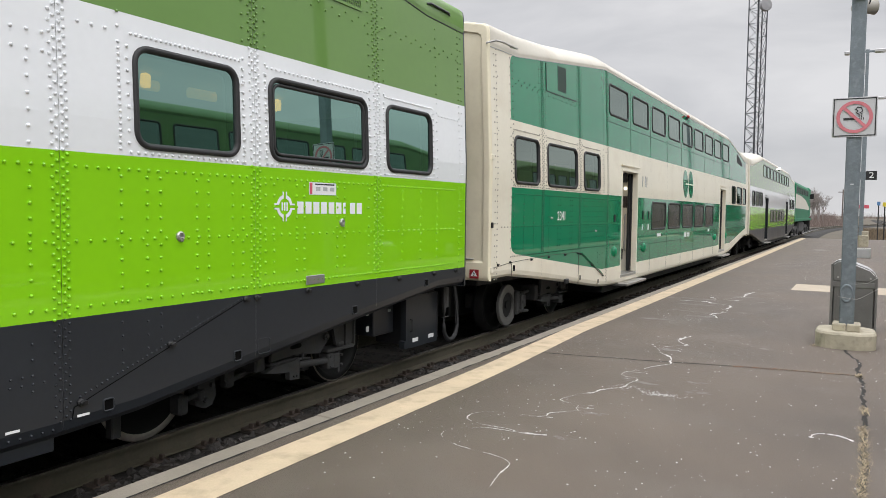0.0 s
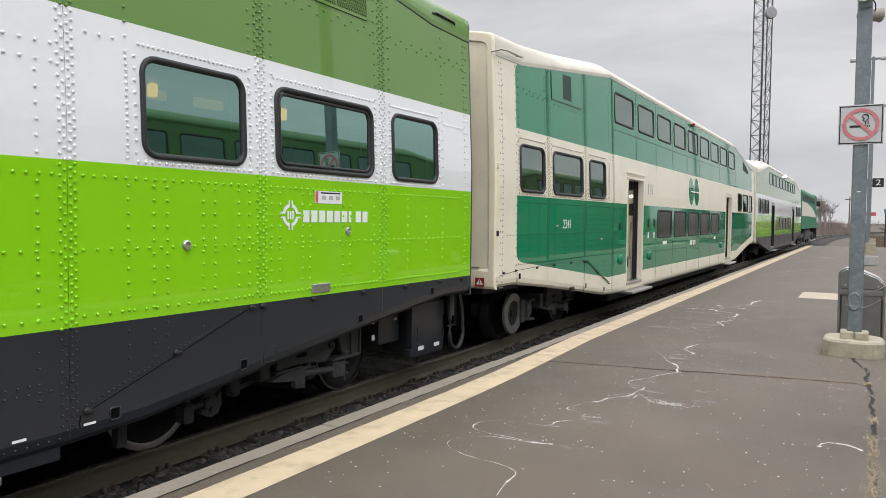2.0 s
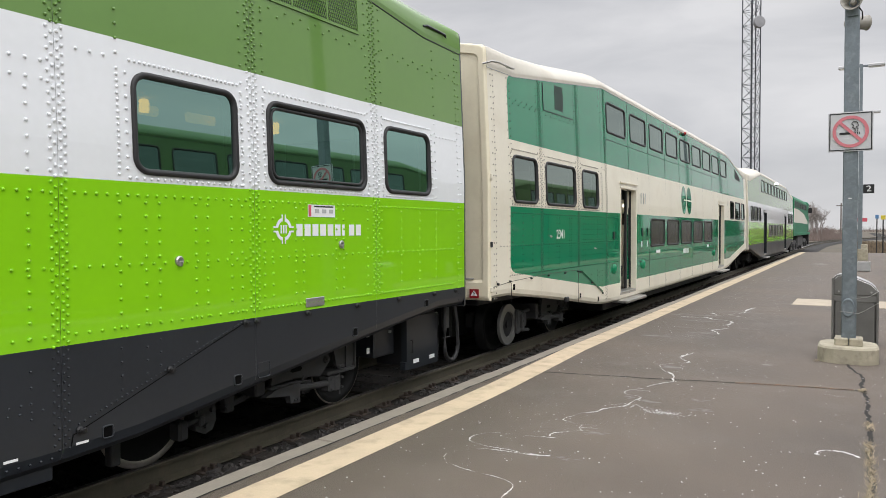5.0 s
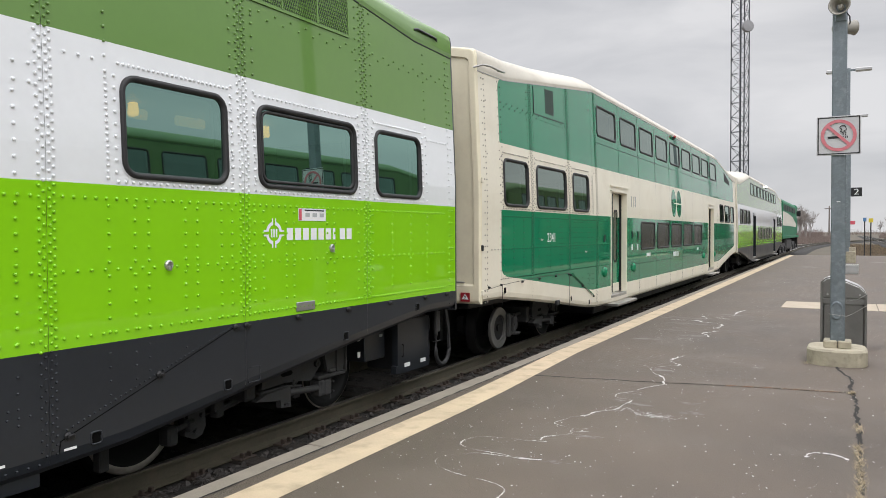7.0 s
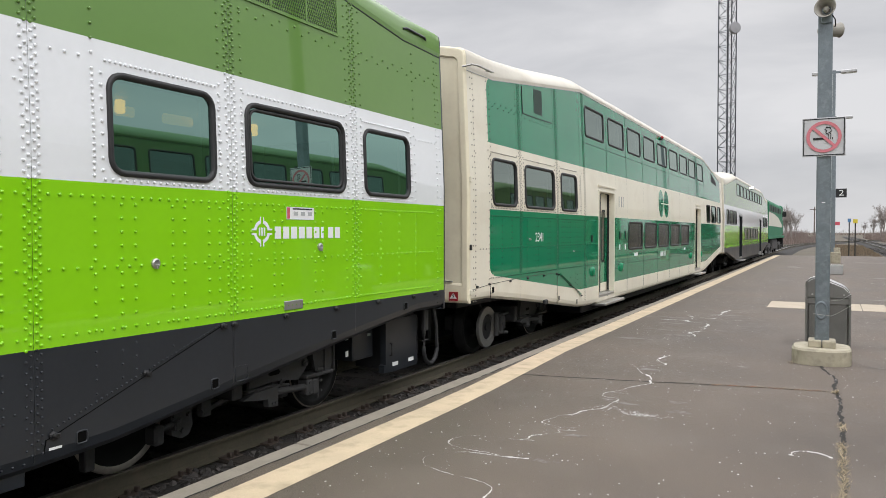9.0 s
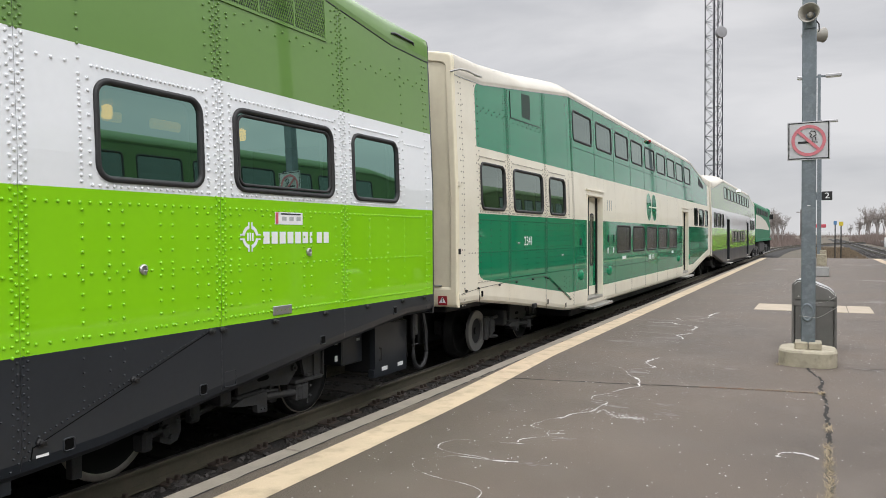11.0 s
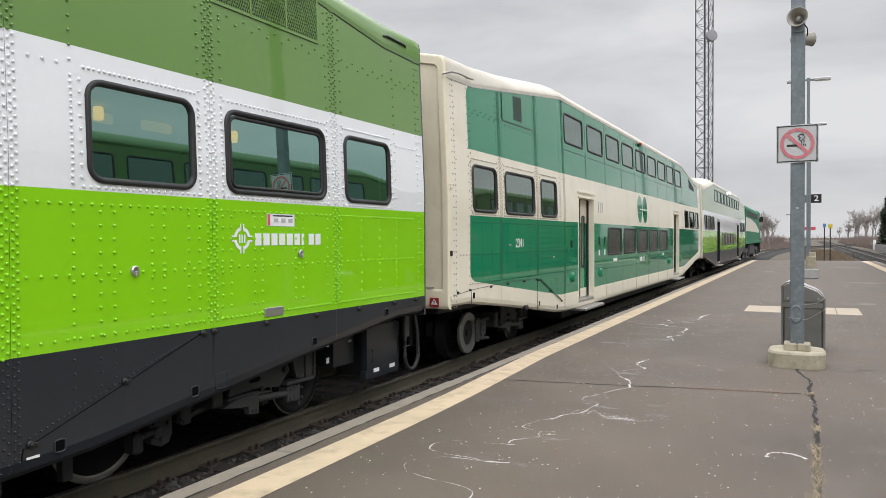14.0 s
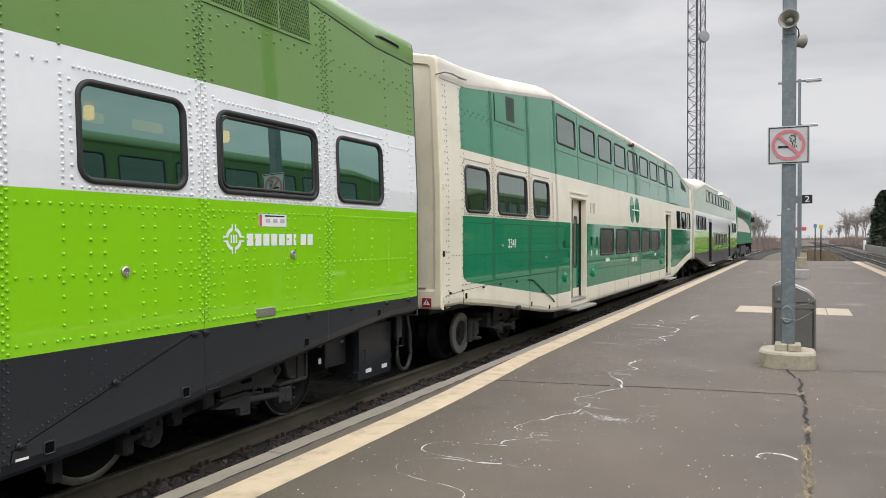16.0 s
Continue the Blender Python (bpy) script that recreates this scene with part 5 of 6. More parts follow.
def no_smoking_sign(parent, x, y, z, s, side):
    sg = part("sign_plate", B(x - s / 2, x + s / 2, y - 0.004, y + 0.004, z - s / 2, z + s / 2, bevel=0.002), M_SIGN, parent, "white no smoking sign with a faded red ring")
    k = -1 if side > 0 else 1
    yy = y + k * 0.006

    def ring_face(r0, r1, a0, a1, n, mt, nm, cx=0.0, cz=0.0):
        bm = bmesh.new()
        o, i_ = [], []
        for q in range(n + 1):
            t = radians(a0 + (a1 - a0) * q / n)
            o.append(bm.verts.new((x + cx + r1 * math.cos(t), yy, z + cz + r1 * math.sin(t))))
            i_.append(bm.verts.new((x + cx + r0 * math.cos(t), yy, z + cz + r0 * math.sin(t))))
        for q in range(n):
            bm.faces.new((o[q], o[q + 1], i_[q + 1], i_[q]))
        part(nm, bm, mt, sg)
    bm = bmesh.new()
    h = s / 2 - 0.012
    for a in ((-h, h, h - 0.012, h), (-h, h, -h, -h + 0.012), (-h, -h + 0.012, -h, h), (h - 0.012, h, -h, h)):
        box(bm, x + a[0], x + a[1], yy - 0.001, yy + 0.001, z + a[2], z + a[3])
    part("border", bm, M_BLACK, sg)
    yy -= 0.001
    part("cigarette", B(x - 0.12, x + 0.03, yy - 0.001, yy + 0.001, z - 0.035, z - 0.008), M_BLACK, sg)
    for q in (0.045, 0.068, 0.09):
        part("ash_bar", B(x + q, x + q + 0.010, yy - 0.001, yy + 0.001, z - 0.035, z - 0.008), M_BLACK, sg)
    yy -= 0.001
    bm = bmesh.new()
    tube(bm, [(x + 0.05, yy, z + 0.0), (x + 0.05, yy, z + 0.03), (x + 0.02, yy, z + 0.05), (x + 0.035, yy, z + 0.075), (x + 0.01, yy, z + 0.095), (x + 0.03, yy, z + 0.12), (x + 0.065, yy, z + 0.115)], 0.0065, 5)
    tube(bm, [(x + 0.075, yy, z + 0.0), (x + 0.08, yy, z + 0.035), (x + 0.055, yy, z + 0.05), (x + 0.085, yy, z + 0.07), (x + 0.075, yy, z + 0.105), (x + 0.06, yy, z + 0.12)], 0.0065, 5)
    part("smoke", bm, M_BLACK, sg)
    yy -= 0.006
    ring_face(0.158, 0.196, 0, 360, 40, M_REDPINK, "ring")
    bm = bmesh.new()
    d, n_ = Vector((0.707, -0.707)), Vector((0.707, 0.707))
    c = [d * a + n_ * b for a, b in ((-0.165, -0.018), (0.165, -0.018), (0.165, 0.018), (-0.165, 0.018))]
    bm.faces.new([bm.verts.new((x + p.x, yy - 0.0005, z + p.y)) for p in c])
    part("slash", bm, M_REDPINK, sg)
    return sg


def horn_speaker(parent, x, y, z, yaw, pitch, r=0.125):
    m = Matrix.Translation((x, y, z)) @ Matrix.Rotation(radians(yaw), 4, "Z") @ Matrix.Rotation(radians(90 + pitch), 4, "X")
    bm = bmesh.new()
    lathe(bm, [(0.03, -0.20), (0.045, -0.20), (0.05, -0.12), (0.075, -0.04), (r - 0.01, 0.06), (r, 0.075), (r - 0.012, 0.07), (0.07, -0.03), (0.03, -0.10)], m, 28)
    for f in bm.faces:
        f.smooth = True
    sp = part("horn_speaker", bm, M_SPEAKER, parent, "beige horn loudspeaker")
    bm = bmesh.new()
    lathe(bm, [(0.01, -0.09), (0.032, -0.09), (0.036, -0.01), (0.022, 0.012), (0.004, 0.016)], m, 14)
    part("horn_plug", bm, M_SPEAKER, sp)
    return sp


PX, PY = 4.13, 10.45
pole = thing("platform_pole", "galvanised square pole with speakers and sign on concrete footing", "pole", (0, 0, 0))
part("footing", rounded_block(PX - 0.005, PY + 0.02, 0.335, 0.37, 0.24, 0.0, 0.20), M_CONC, pole, "stained concrete footing")
for s in (-1, 1):
    part("base_block", B(PX + (0.004 if s > 0 else -0.155), PX + (0.155 if s > 0 else -0.004), PY - 0.16, PY + 0.14, 0.195, 0.29, bevel=0.012), M_CONC, pole)
part("shaft", square_pole(PX, PY, 0.165, 0.19, 6.4), M_GALV, pole)
bm = bmesh.new()
lathe(bm, [(0.002, 0.012), (0.052, 0.012), (0.056, 0.018), (0.066, 0.018), (0.076, 0.0), (0.076, -0.01)], Matrix.Translation((PX - 0.01, PY - 0.085, 0.665)) @ Matrix.Rotation(radians(90), 4, "X") @ Matrix.Diagonal((1, 1.6, 1, 1)), 28)
part("hand_hole_cover", bm, M_GALV, pole)
no_smoking_sign(pole, 4.125, PY - 0.10, 2.845, 0.485, 1)
bm = bmesh.new()
box(bm, 4.10, 4.15, PY - 0.095, PY - 0.082, 2.62, 3.07)
part("sign_bracket", bm, M_GALV, pole)
horn_speaker(pole, 4.135, PY - 0.16, 4.42, -10, -4)
horn_speaker(pole, 4.225, PY + 0.10, 4.21, 125, -4, 0.095)
part("speaker_bracket", B(4.08, 4.20, PY - 0.10, PY - 0.08, 4.26, 4.46, bevel=0.004), M_GALV, pole)
part("speaker_cable", tube(bmesh.new(), [(4.20, PY - 0.08, 4.36), (4.235, PY - 0.06, 4.31), (4.24, PY, 4.25), (4.225, PY + 0.05, 4.22)], 0.008), M_RUBBER, pole)
part("scratch_mark", B(PX - 0.02, PX + 0.02, PY - 0.0845, PY - 0.083, 2.02, 2.03), M_PRINT, pole)

# waste bin strapped behind the pole
tb = thing("waste_bin", "grey-brown slatted steel waste bin with a sloping hood", "waste bin", (4.19, 12.02, 0))
bm = bmesh.new()
box(bm, -0.26, 0.26, -0.24, 0.24, 0.02, 0.72, 0.03)
part("body", bm, M_BIN, tb)
for k in range(21):
    x = -0.23 + k * 0.023
    part("slat", B(x - 0.009, x + 0.009, -0.249, -0.238, 0.06, 0.60), M_BIN, tb)
for k in range(18):
    y = -0.21 + k * 0.025
    for sx in (-1, 1):
        part("slat", B(sx * 0.264 - 0.006, sx * 0.264 + 0.006, y - 0.010, y + 0.010, 0.06, 0.60), M_BIN, tb)
part("top_band", B(-0.268, 0.268, -0.256, 0.25, 0.62, 0.70, bevel=0.006), M_BIN, tb)
bm = bmesh.new()
prof = [(-0.275, 0.70), (-0.275, 0.94), (-0.22, 0.99), (-0.10, 1.01), (0.20, 0.88), (0.275, 0.80), (0.28, 0.70)]
a = [bm.verts.new((x, -0.26, z)) for x, z in prof]
b = [bm.verts.new((x, 0.26, z)) for x, z in prof]
bm.faces.new(a), bm.faces.new(b)
for i in range(len(prof)):
    j = (i + 1) % len(prof)
    bm.faces.new((a[i], a[j], b[j], b[i])).material_index = 0
bmesh.ops.bevel(bm, geom=bm.edges[:], offset=0.02, segments=3, affect="EDGES")
bmesh.ops.recalc_face_normals(bm, faces=bm.faces)
for f in bm.faces:
    f.material_index = 1 if f.normal.z > 0.35 else 0
part("hood", bm, [M_BIN, M_BINTOP], tb, "sloping steel hood with a lighter top")
part("hood_rim", tube(bmesh.new(), [(x, -0.262, z) for x, z in prof[:4]], 0.009), M_BIN, tb)
for sx in (-0.275, 0.275):
    part("corner_post", B(sx - 0.015, sx + 0.015, -0.27, -0.235, 0.0, 0.95 if sx < 0 else 0.78, bevel=0.006), M_BIN, tb)
for x in (-0.20, 0.20):
    part("hood_bolt", rod(bmesh.new(), (x, -0.262, 0.76), (x, -0.275, 0.76), 0.014, 8), M_STEEL, tb)
strap = [(PX - 0.10, PY - 0.10, 0.62), (PX + 0.10, PY - 0.10, 0.60), (4.30, 11.2, 0.55), (4.48, 11.74, 0.62), (4.48, 12.3, 0.62)]
solid("tie_wire", tube(bmesh.new(), strap, 0.0035), M_STEEL, "thin steel wire tying the bin to the pole", "wire")
solid("tie_wire", tube(bmesh.new(), [(4.21, 10.45, 0.78), (4.35, 11.2, 0.74), (4.48, 11.75, 0.78)], 0.003), M_STEEL, "thin steel wire tying the bin to the pole", "wire")


def lamp_post(x, y, h, sign, zs=3.5, k=0.95):
    lp = thing("platform_lamp", "galvanised twin-arm platform lamp on concrete footing", "street lamp", (x, y, 0), "platform lamps")
    part("footing", rounded_block(0.16, 0, 0.24, 0.24, 0.1, 0.0, 0.60), M_CONC, lp)
    part("shaft", square_pole(0, 0, 0.16 * k, 0.4, h), M_GALV, lp)
    part("arm", B(-0.36, 0.36, -0.04, 0.04, h - 0.16, h - 0.06, bevel=0.01), M_GALV, lp)
    for s in (-1, 1):
        hd = part("lamp_head", B(min(s * 0.30, s * 1.06), max(s * 0.30, s * 1.06), -0.16, 0.16, h - 0.19, h - 0.03, bevel=0.03), M_BINTOP, lp)
        part("lens", B(min(s * 0.40, s * 0.98), max(s * 0.40, s * 0.98), -0.12, 0.12, h - 0.205, h - 0.188, bevel=0.004), M_PRINT, hd)
    if sign:
        pl = part("number_plate", B(0.15, 0.65, -0.012, 0.0, zs, zs + 0.47, bevel=0.004), M_BLACK, lp, "black number plate")
        letters("2", 0.43, pl, M_PRINT, Matrix.Translation((0.40, -0.018, zs + 0.235)) @ Matrix.Rotation(radians(90), 4, "X"), "numeral", 1.25)
        part("plate_bracket", B(-0.20, 0.15, -0.02, 0.02, zs + 0.02, zs + 0.44, bevel=0.004), M_GALV, lp)
    return lp


lamp_post(4.26, 44.0, 10.25, True)
lamp_post(4.36, 56.4, 9.55, False)
bb = thing("platform_box", "low grey box with a pale slatted lid", "utility box", (4.36, 32.6, 0))
part("box_body", B(-0.28, 0.28, -0.3, 0.3, 0, 0.33, bevel=0.02), M_BINTOP, bb)
for k in range(8):
    part("slat", B(-0.29 + k * 0.074, -0.24 + k * 0.074, -0.32, 0.32, 0.33, 0.365), M_BINTOP, bb)

# pale paved patch let into the asphalt
pp = thing("paved_patch", "row of pale concrete slabs set in the asphalt", "paving", kind="structure")
xs = [2.97, 3.78, 4.02, 4.82, 5.30]
for k, (a, b) in enumerate(zip(xs, xs[1:])):
    part("slab", B(a + 0.008, b - 0.008, 17.5 + 0.02 * k, 19.05 + 0.05 * k, -0.05, 0.006, bevel=0.003), M_SLAB, pp)


# ---- cracks, salt lines and weeds of the platform ----
def jag(pts, amp, step):
    """Points along a line, shaken sideways."""
    out = []
    for a, b in zip(pts, pts[1:]):
        n = max(1, int((Vector(b) - Vector(a)).length / step))
        for i in range(n):
            t = i / n
            out.append((a[0] + (b[0] - a[0]) * t + random.uniform(-amp, amp), a[1] + (b[1] - a[1]) * t + random.uniform(-amp, amp)))
    out.append(tuple(pts[-1]))
    return out


def smooth_line(pts, k=8):
    """A curve through the points."""
    p = [Vector(q) for q in pts]
    p = [p[0] * 2 - p[1]] + p + [p[-1] * 2 - p[-2]]
    out = []
    for i in range(1, len(p) - 2):
        for j in range(k):
            t = j / k
            a, b, c, d = p[i - 1], p[i], p[i + 1], p[i + 2]
            out.append(tuple(0.5 * (2 * b + (c - a) * t + (2 * a - 5 * b + 4 * c - d) * t * t + (3 * b - a - 3 * c + d) * t ** 3)))
    out.append(tuple(p[-2]))
    return out


def crack(name, pts, w, material, label, z=0.003, jit=0.4):
    return solid(name, flat_strip(bmesh.new(), pts, w, z, jit), material, label, "crack", kind="structure")


cross = jag([(0.72, 7.80), (1.4, 7.93), (2.36, 8.13), (3.35, 8.38), (4.25, 8.53)], 0.012, 0.10)
crack("cross_crack", cross, 0.022, M_CRACK, "dark crack running across the platform")
crack("cross_crack_dirt", jag([(3.1, 8.31), (3.7, 8.45), (4.2, 8.53)], 0.02, 0.06), 0.02, M_RUST, "rusty dirt in the cross crack", 0.0045, 0.9)
crack("long_crack", jag([(4.12, 10.1), (4.18, 9.74), (4.25, 9.48), (4.295, 9.15), (4.26, 8.86), (4.285, 8.51), (4.318, 8.16), (4.306, 7.65), (4.325, 7.2), (4.315, 6.2), (4.315, 5.4), (4.30, 5.0), (4.30, 1.5)], 0.014, 0.05), 0.034, M_CRACK, "long dark crack with dry weeds")
crack("side_crack", jag([(4.72, 10.30), (5.2, 10.42), (6.2, 10.55), (8.2, 10.8)], 0.012, 0.1), 0.018, M_CRACK, "thin crack beside the footing")
crack("side_crack_far", jag([(4.6, 16.0), (5.5, 16.1), (8.2, 16.3)], 0.02, 0.2), 0.02, M_CRACK, "thin crack across the platform")
crack("side_crack_salt", jag([(4.62, 10.30), (4.85, 10.24), (4.93, 10.12)], 0.01, 0.06), 0.03, M_STAIN, "pale deposit beside the crack", 0.0045, 0.6)
# hairline joint of the resurfaced strip by the kerb
crack("kerb_joint", jag([(0.712, -5), (0.712, 57)], 0.006, 0.12), 0.014, M_CRACK, "ragged joint between kerb and asphalt", 0.003, 0.8)

def salt_line(pts, w):
    """A line that thickens and thins out along its way."""
    k = [0.88 * w * max(0.06, 0.55 + 1.8 * noise.noise((p[0] * 5, p[1] * 5, 1.7)) + random.uniform(-0.3, 0.5)) for p in pts]
    crack("salt_line", pts, k, M_SALT, "thin wandering white salt line", 0.0035, 0.5)


salt = smooth_line([(2.38, 3.88), (2.34, 4.09), (2.33, 4.25), (2.28, 4.33), (2.17, 4.38), (2.03, 4.40), (1.87, 4.43), (1.73, 4.49), (1.64, 4.58), (1.62, 4.70), (1.69, 4.80), (1.81, 4.90), (1.96, 4.925), (2.09, 4.93), (2.20, 4.94)], 10)
salt_line(jag(salt, 0.004, 0.014), 0.0075)
salt_line(jag([(2.12, 4.935), (2.22, 4.955), (2.30, 4.98)], 0.004, 0.02), 0.024)
salt = smooth_line([(2.08, 4.95), (1.95, 4.97), (1.80, 4.97), (1.68, 5.0), (1.61, 5.04), (1.575, 5.12), (1.59, 5.23), (1.67, 5.32), (1.80, 5.36), (1.94, 5.38), (2.05, 5.39)], 10)
salt_line(jag(salt, 0.005, 0.016), 0.009)
salt = smooth_line([(2.05, 5.39), (2.10, 5.46), (2.10, 5.55), (2.17, 5.63), (2.265, 5.735), (2.235, 5.80), (2.22, 5.89), (2.16, 5.92), (2.075, 5.95), (2.025, 5.99), (2.03, 6.07), (2.07, 6.17), (2.09, 6.27), (2.19, 6.39), (2.215, 6.525), (2.31, 6.66), (2.37, 6.78), (2.366, 6.905), (2.393, 7.087), (2.367, 7.183), (2.25, 7.195), (2.194, 7.276), (2.204, 7.404), (2.306, 7.564), (2.365, 7.796), (2.50, 8.05)], 9)
salt_line(jag(salt, 0.006, 0.016), 0.013)
for a, b in (((2.24, 5.73), (2.34, 5.75)), ((2.23, 5.82), (2.37, 5.86)), ((2.22, 5.90), (2.33, 5.95)), ((2.05, 5.40), (2.17, 5.43)), ((2.27, 7.42), (2.42, 7.47)), ((2.33, 7.55), (2.47, 7.52))):
    salt_line(jag([a, b], 0.006, 0.02), 0.016)
salt = smooth_line([(2.50, 8.05), (2.42, 8.43), (2.27, 8.64), (2.167, 8.905), (2.173, 8.995), (2.30, 9.17), (2.43, 9.30), (2.35, 9.43), (2.26, 9.60), (2.27, 9.76), (2.34, 10.06)], 9)
salt_line(jag(salt, 0.010, 0.022), 0.020)
salt = smooth_line([(2.335, 12.01), (2.276, 12.26), (2.19, 12.36), (2.21, 12.52), (2.34, 12.77), (2.33, 13.10), (2.24, 13.12), (2.31, 13.43), (2.24, 13.83), (1.90, 13.98), (1.83, 14.13), (1.34, 14.10)], 9)
salt_line(jag(salt, 0.015, 0.03), 0.036)
salt_line(jag(smooth_line([(2.32, 14.68), (1.94, 14.62), (1.855, 14.78), (1.77, 14.94)], 8), 0.015, 0.03), 0.045)
salt_line(jag(smooth_line([(1.885, 14.48), (2.274, 15.30), (2.272, 15.88), (2.365, 16.44)], 8), 0.015, 0.03), 0.040)
crack("chalk_mark", jag(smooth_line([(4.08, 6.125), (4.15, 6.12), (4.20, 6.085), (4.25, 6.03)], 6), 0.004, 0.02), 0.020, M_SALT, "short white chalky mark", 0.0035, 0.6)
crack("chalk_mark", jag(smooth_line([(3.975, 5.96), (3.98, 6.04), (4.01, 6.09), (4.06, 6.13)], 6), 0.004, 0.02), [0.035, 0.03, 0.02] + [0.009] * 60, M_SALT, "short broken white chalky mark", 0.0035, 0.6)

# soft pale stains
bm = bmesh.new()
random.seed(5)
for cx, cy, rx, ry in ((1.55, 11.4, 0.30, 0.10), (1.5, 14.5, 0.35, 0.12), (2.2, 15.4, 0.45, 0.12), (2.1, 12.1, 0.22, 0.12), (2.45, 7.0, 0.14, 0.07), (2.40, 4.98, 0.10, 0.03), (2.40, 5.72, 0.11, 0.04), (5.6, 20.5, 0.4, 0.25), (6.4, 30, 0.8, 0.5), (5.8, 13.0, 0.22, 0.10), (6.8, 45, 1.0, 1.0), (2.6, 38, 0.4, 0.8), (2.30, 8.9, 0.16, 0.08), (1.75, 12.6, 0.4, 0.05), (1.9, 13.6, 0.4, 0.05), (2.7, 12.9, 0.2, 0.05), (3.0, 6.9, 0.12, 0.05), (2.9, 7.3, 0.10, 0.04), (5.1, 6.2, 0.05, 0.12), (5.0, 5.4, 0.04, 0.10), (5.4, 7.6, 0.12, 0.05), (4.9, 8.1, 0.10, 0.04), (6.1, 17.0, 0.3, 0.08), (3.3, 9.6, 0.10, 0.04)):
    for k in range(9):
        x, y = random.gauss(cx, rx * 0.45), random.gauss(cy, ry * 0.6)
        r = random.uniform(0.2, 0.5)
        vs = [bm.verts.new((x + rx * r * math.cos(t) * random.uniform(0.6, 1.3), y + ry * r * 0.7 * math.sin(t) * random.uniform(0.6, 1.3), 0.0025 + 0.0001 * k)) for t in [i * math.pi / 5 for i in range(10)]]
        bm.faces.new(vs)
tagged(solid("salt_stains", bm, M_STAIN, "pale salt stains on the asphalt", "stain"), kind="stuff")
# white specks of salt and grit
bm = bmesh.new()
random.seed(8)
for k in range(15000):
    y = 1.2 + 27 * random.random() ** 1.8
    x = random.uniform(1.2, 8.1)
    if noise.noise((x * 0.7, y * 0.5, 3.0)) < random.uniform(-0.6, 0.4):
        continue
    r = random.choice((0.0021, 0.0025, 0.0029, 0.0034, 0.0042, 0.0055, 0.0082)) * (1 + y * 0.014)
    n = 5
    e = random.uniform(0.5, 1.0)
    vs = [bm.verts.new((x + r * math.cos(2 * math.pi * i / n) * random.uniform(0.7, 1.2), y + r * e * math.sin(2 * math.pi * i / n), 0.003)) for i in range(n)]
    c = bm.verts.new((x, y, 0.003 + r * 0.5))
    for i in range(n):
        bm.faces.new((vs[i], vs[(i + 1) % n], c))
for cx, cy, sx, sy, n_ in ((2.70, 6.65, 0.10, 0.05, 140), (2.42, 6.75, 0.08, 0.05, 40), (5.35, 9.6, 0.10, 0.08, 60), (2.1, 11.6, 0.20, 0.10, 60)):
    for k in range(n_):
        x, y, r = random.gauss(cx, sx), random.gauss(cy, sy), random.uniform(0.003, 0.008)
        vs = [bm.verts.new((x + r * 1.5 * math.cos(2 * math.pi * i / 5), y + r * math.sin(2 * math.pi * i / 5), 0.0032)) for i in range(5)]
        bm.faces.new(vs)
tagged(solid("salt_grit", bm, M_SALT, "scattered white salt grains on the asphalt", "grit"), kind="stuff")


def weeds(name, line, count, spread, h, label, seed):
    random.seed(seed)
    vs, fs = [], []
    for k in range(count):
        (x, y), t = random.choice(line), random.random()
        if noise.noise((x * 0.3, y * 2.6, 7.0)) < -0.22:
            continue
        x, y = x + random.gauss(0, spread), y + random.uniform(-0.05, 0.05)
        a = random.uniform(0, 2 * math.pi)
        ln = h * random.uniform(0.4, 1.2)
        lean = random.uniform(0.5, 1.6)
        d = Vector((math.cos(a), math.sin(a)))
        w = 0.0016
        o = len(vs)
        for f, ww in ((0, 1), (0.5, 1), (1, 0.2)):
            px, py, pz = x + d.x * ln * lean * f, y + d.y * ln * lean * f, 0.003 + ln * (f - 0.45 * f * f)
            vs += [(px - d.y * w * ww, py + d.x * w * ww, pz), (px + d.y * w * ww, py - d.x * w * ww, pz)]
        fs += [(o, o + 1, o + 3, o + 2), (o + 2, o + 3, o + 5, o + 4)]
    me = bpy.data.meshes.new(name)
    me.from_pydata(vs, [], fs)
    return tagged(part_me(name, me, M_STRAW, None), label, "weeds", kind="stuff")


line = jag([(4.28, 8.58), (4.29, 8.42)], 0.02, 0.02) + jag([(4.325, 7.2), (4.318, 6.7), (4.312, 6.2), (4.318, 5.77), (4.313, 5.4), (4.30, 5.0), (4.30, 2.5)], 0.010, 0.03)
weeds("crack_weeds", line, 2300, 0.016, 0.034, "dry straw weeds growing in the crack", 3)
weeds("cross_crack_weeds", jag([(3.1, 8.31), (3.7, 8.45), (4.25, 8.53)], 0.01, 0.05), 420, 0.012, 0.010, "short dry weeds and rusty dirt in the cross crack", 9)
weeds("kerb_weeds", jag([(0.53, 5.35), (0.53, 5.55)], 0.01, 0.05), 8, 0.02, 0.10, "dry grass blades at the kerb", 4)
weeds("footing_weeds", jag([(3.77, 10.25), (3.80, 10.1)], 0.01, 0.03), 40, 0.02, 0.04, "dry weeds beside the footing", 6)


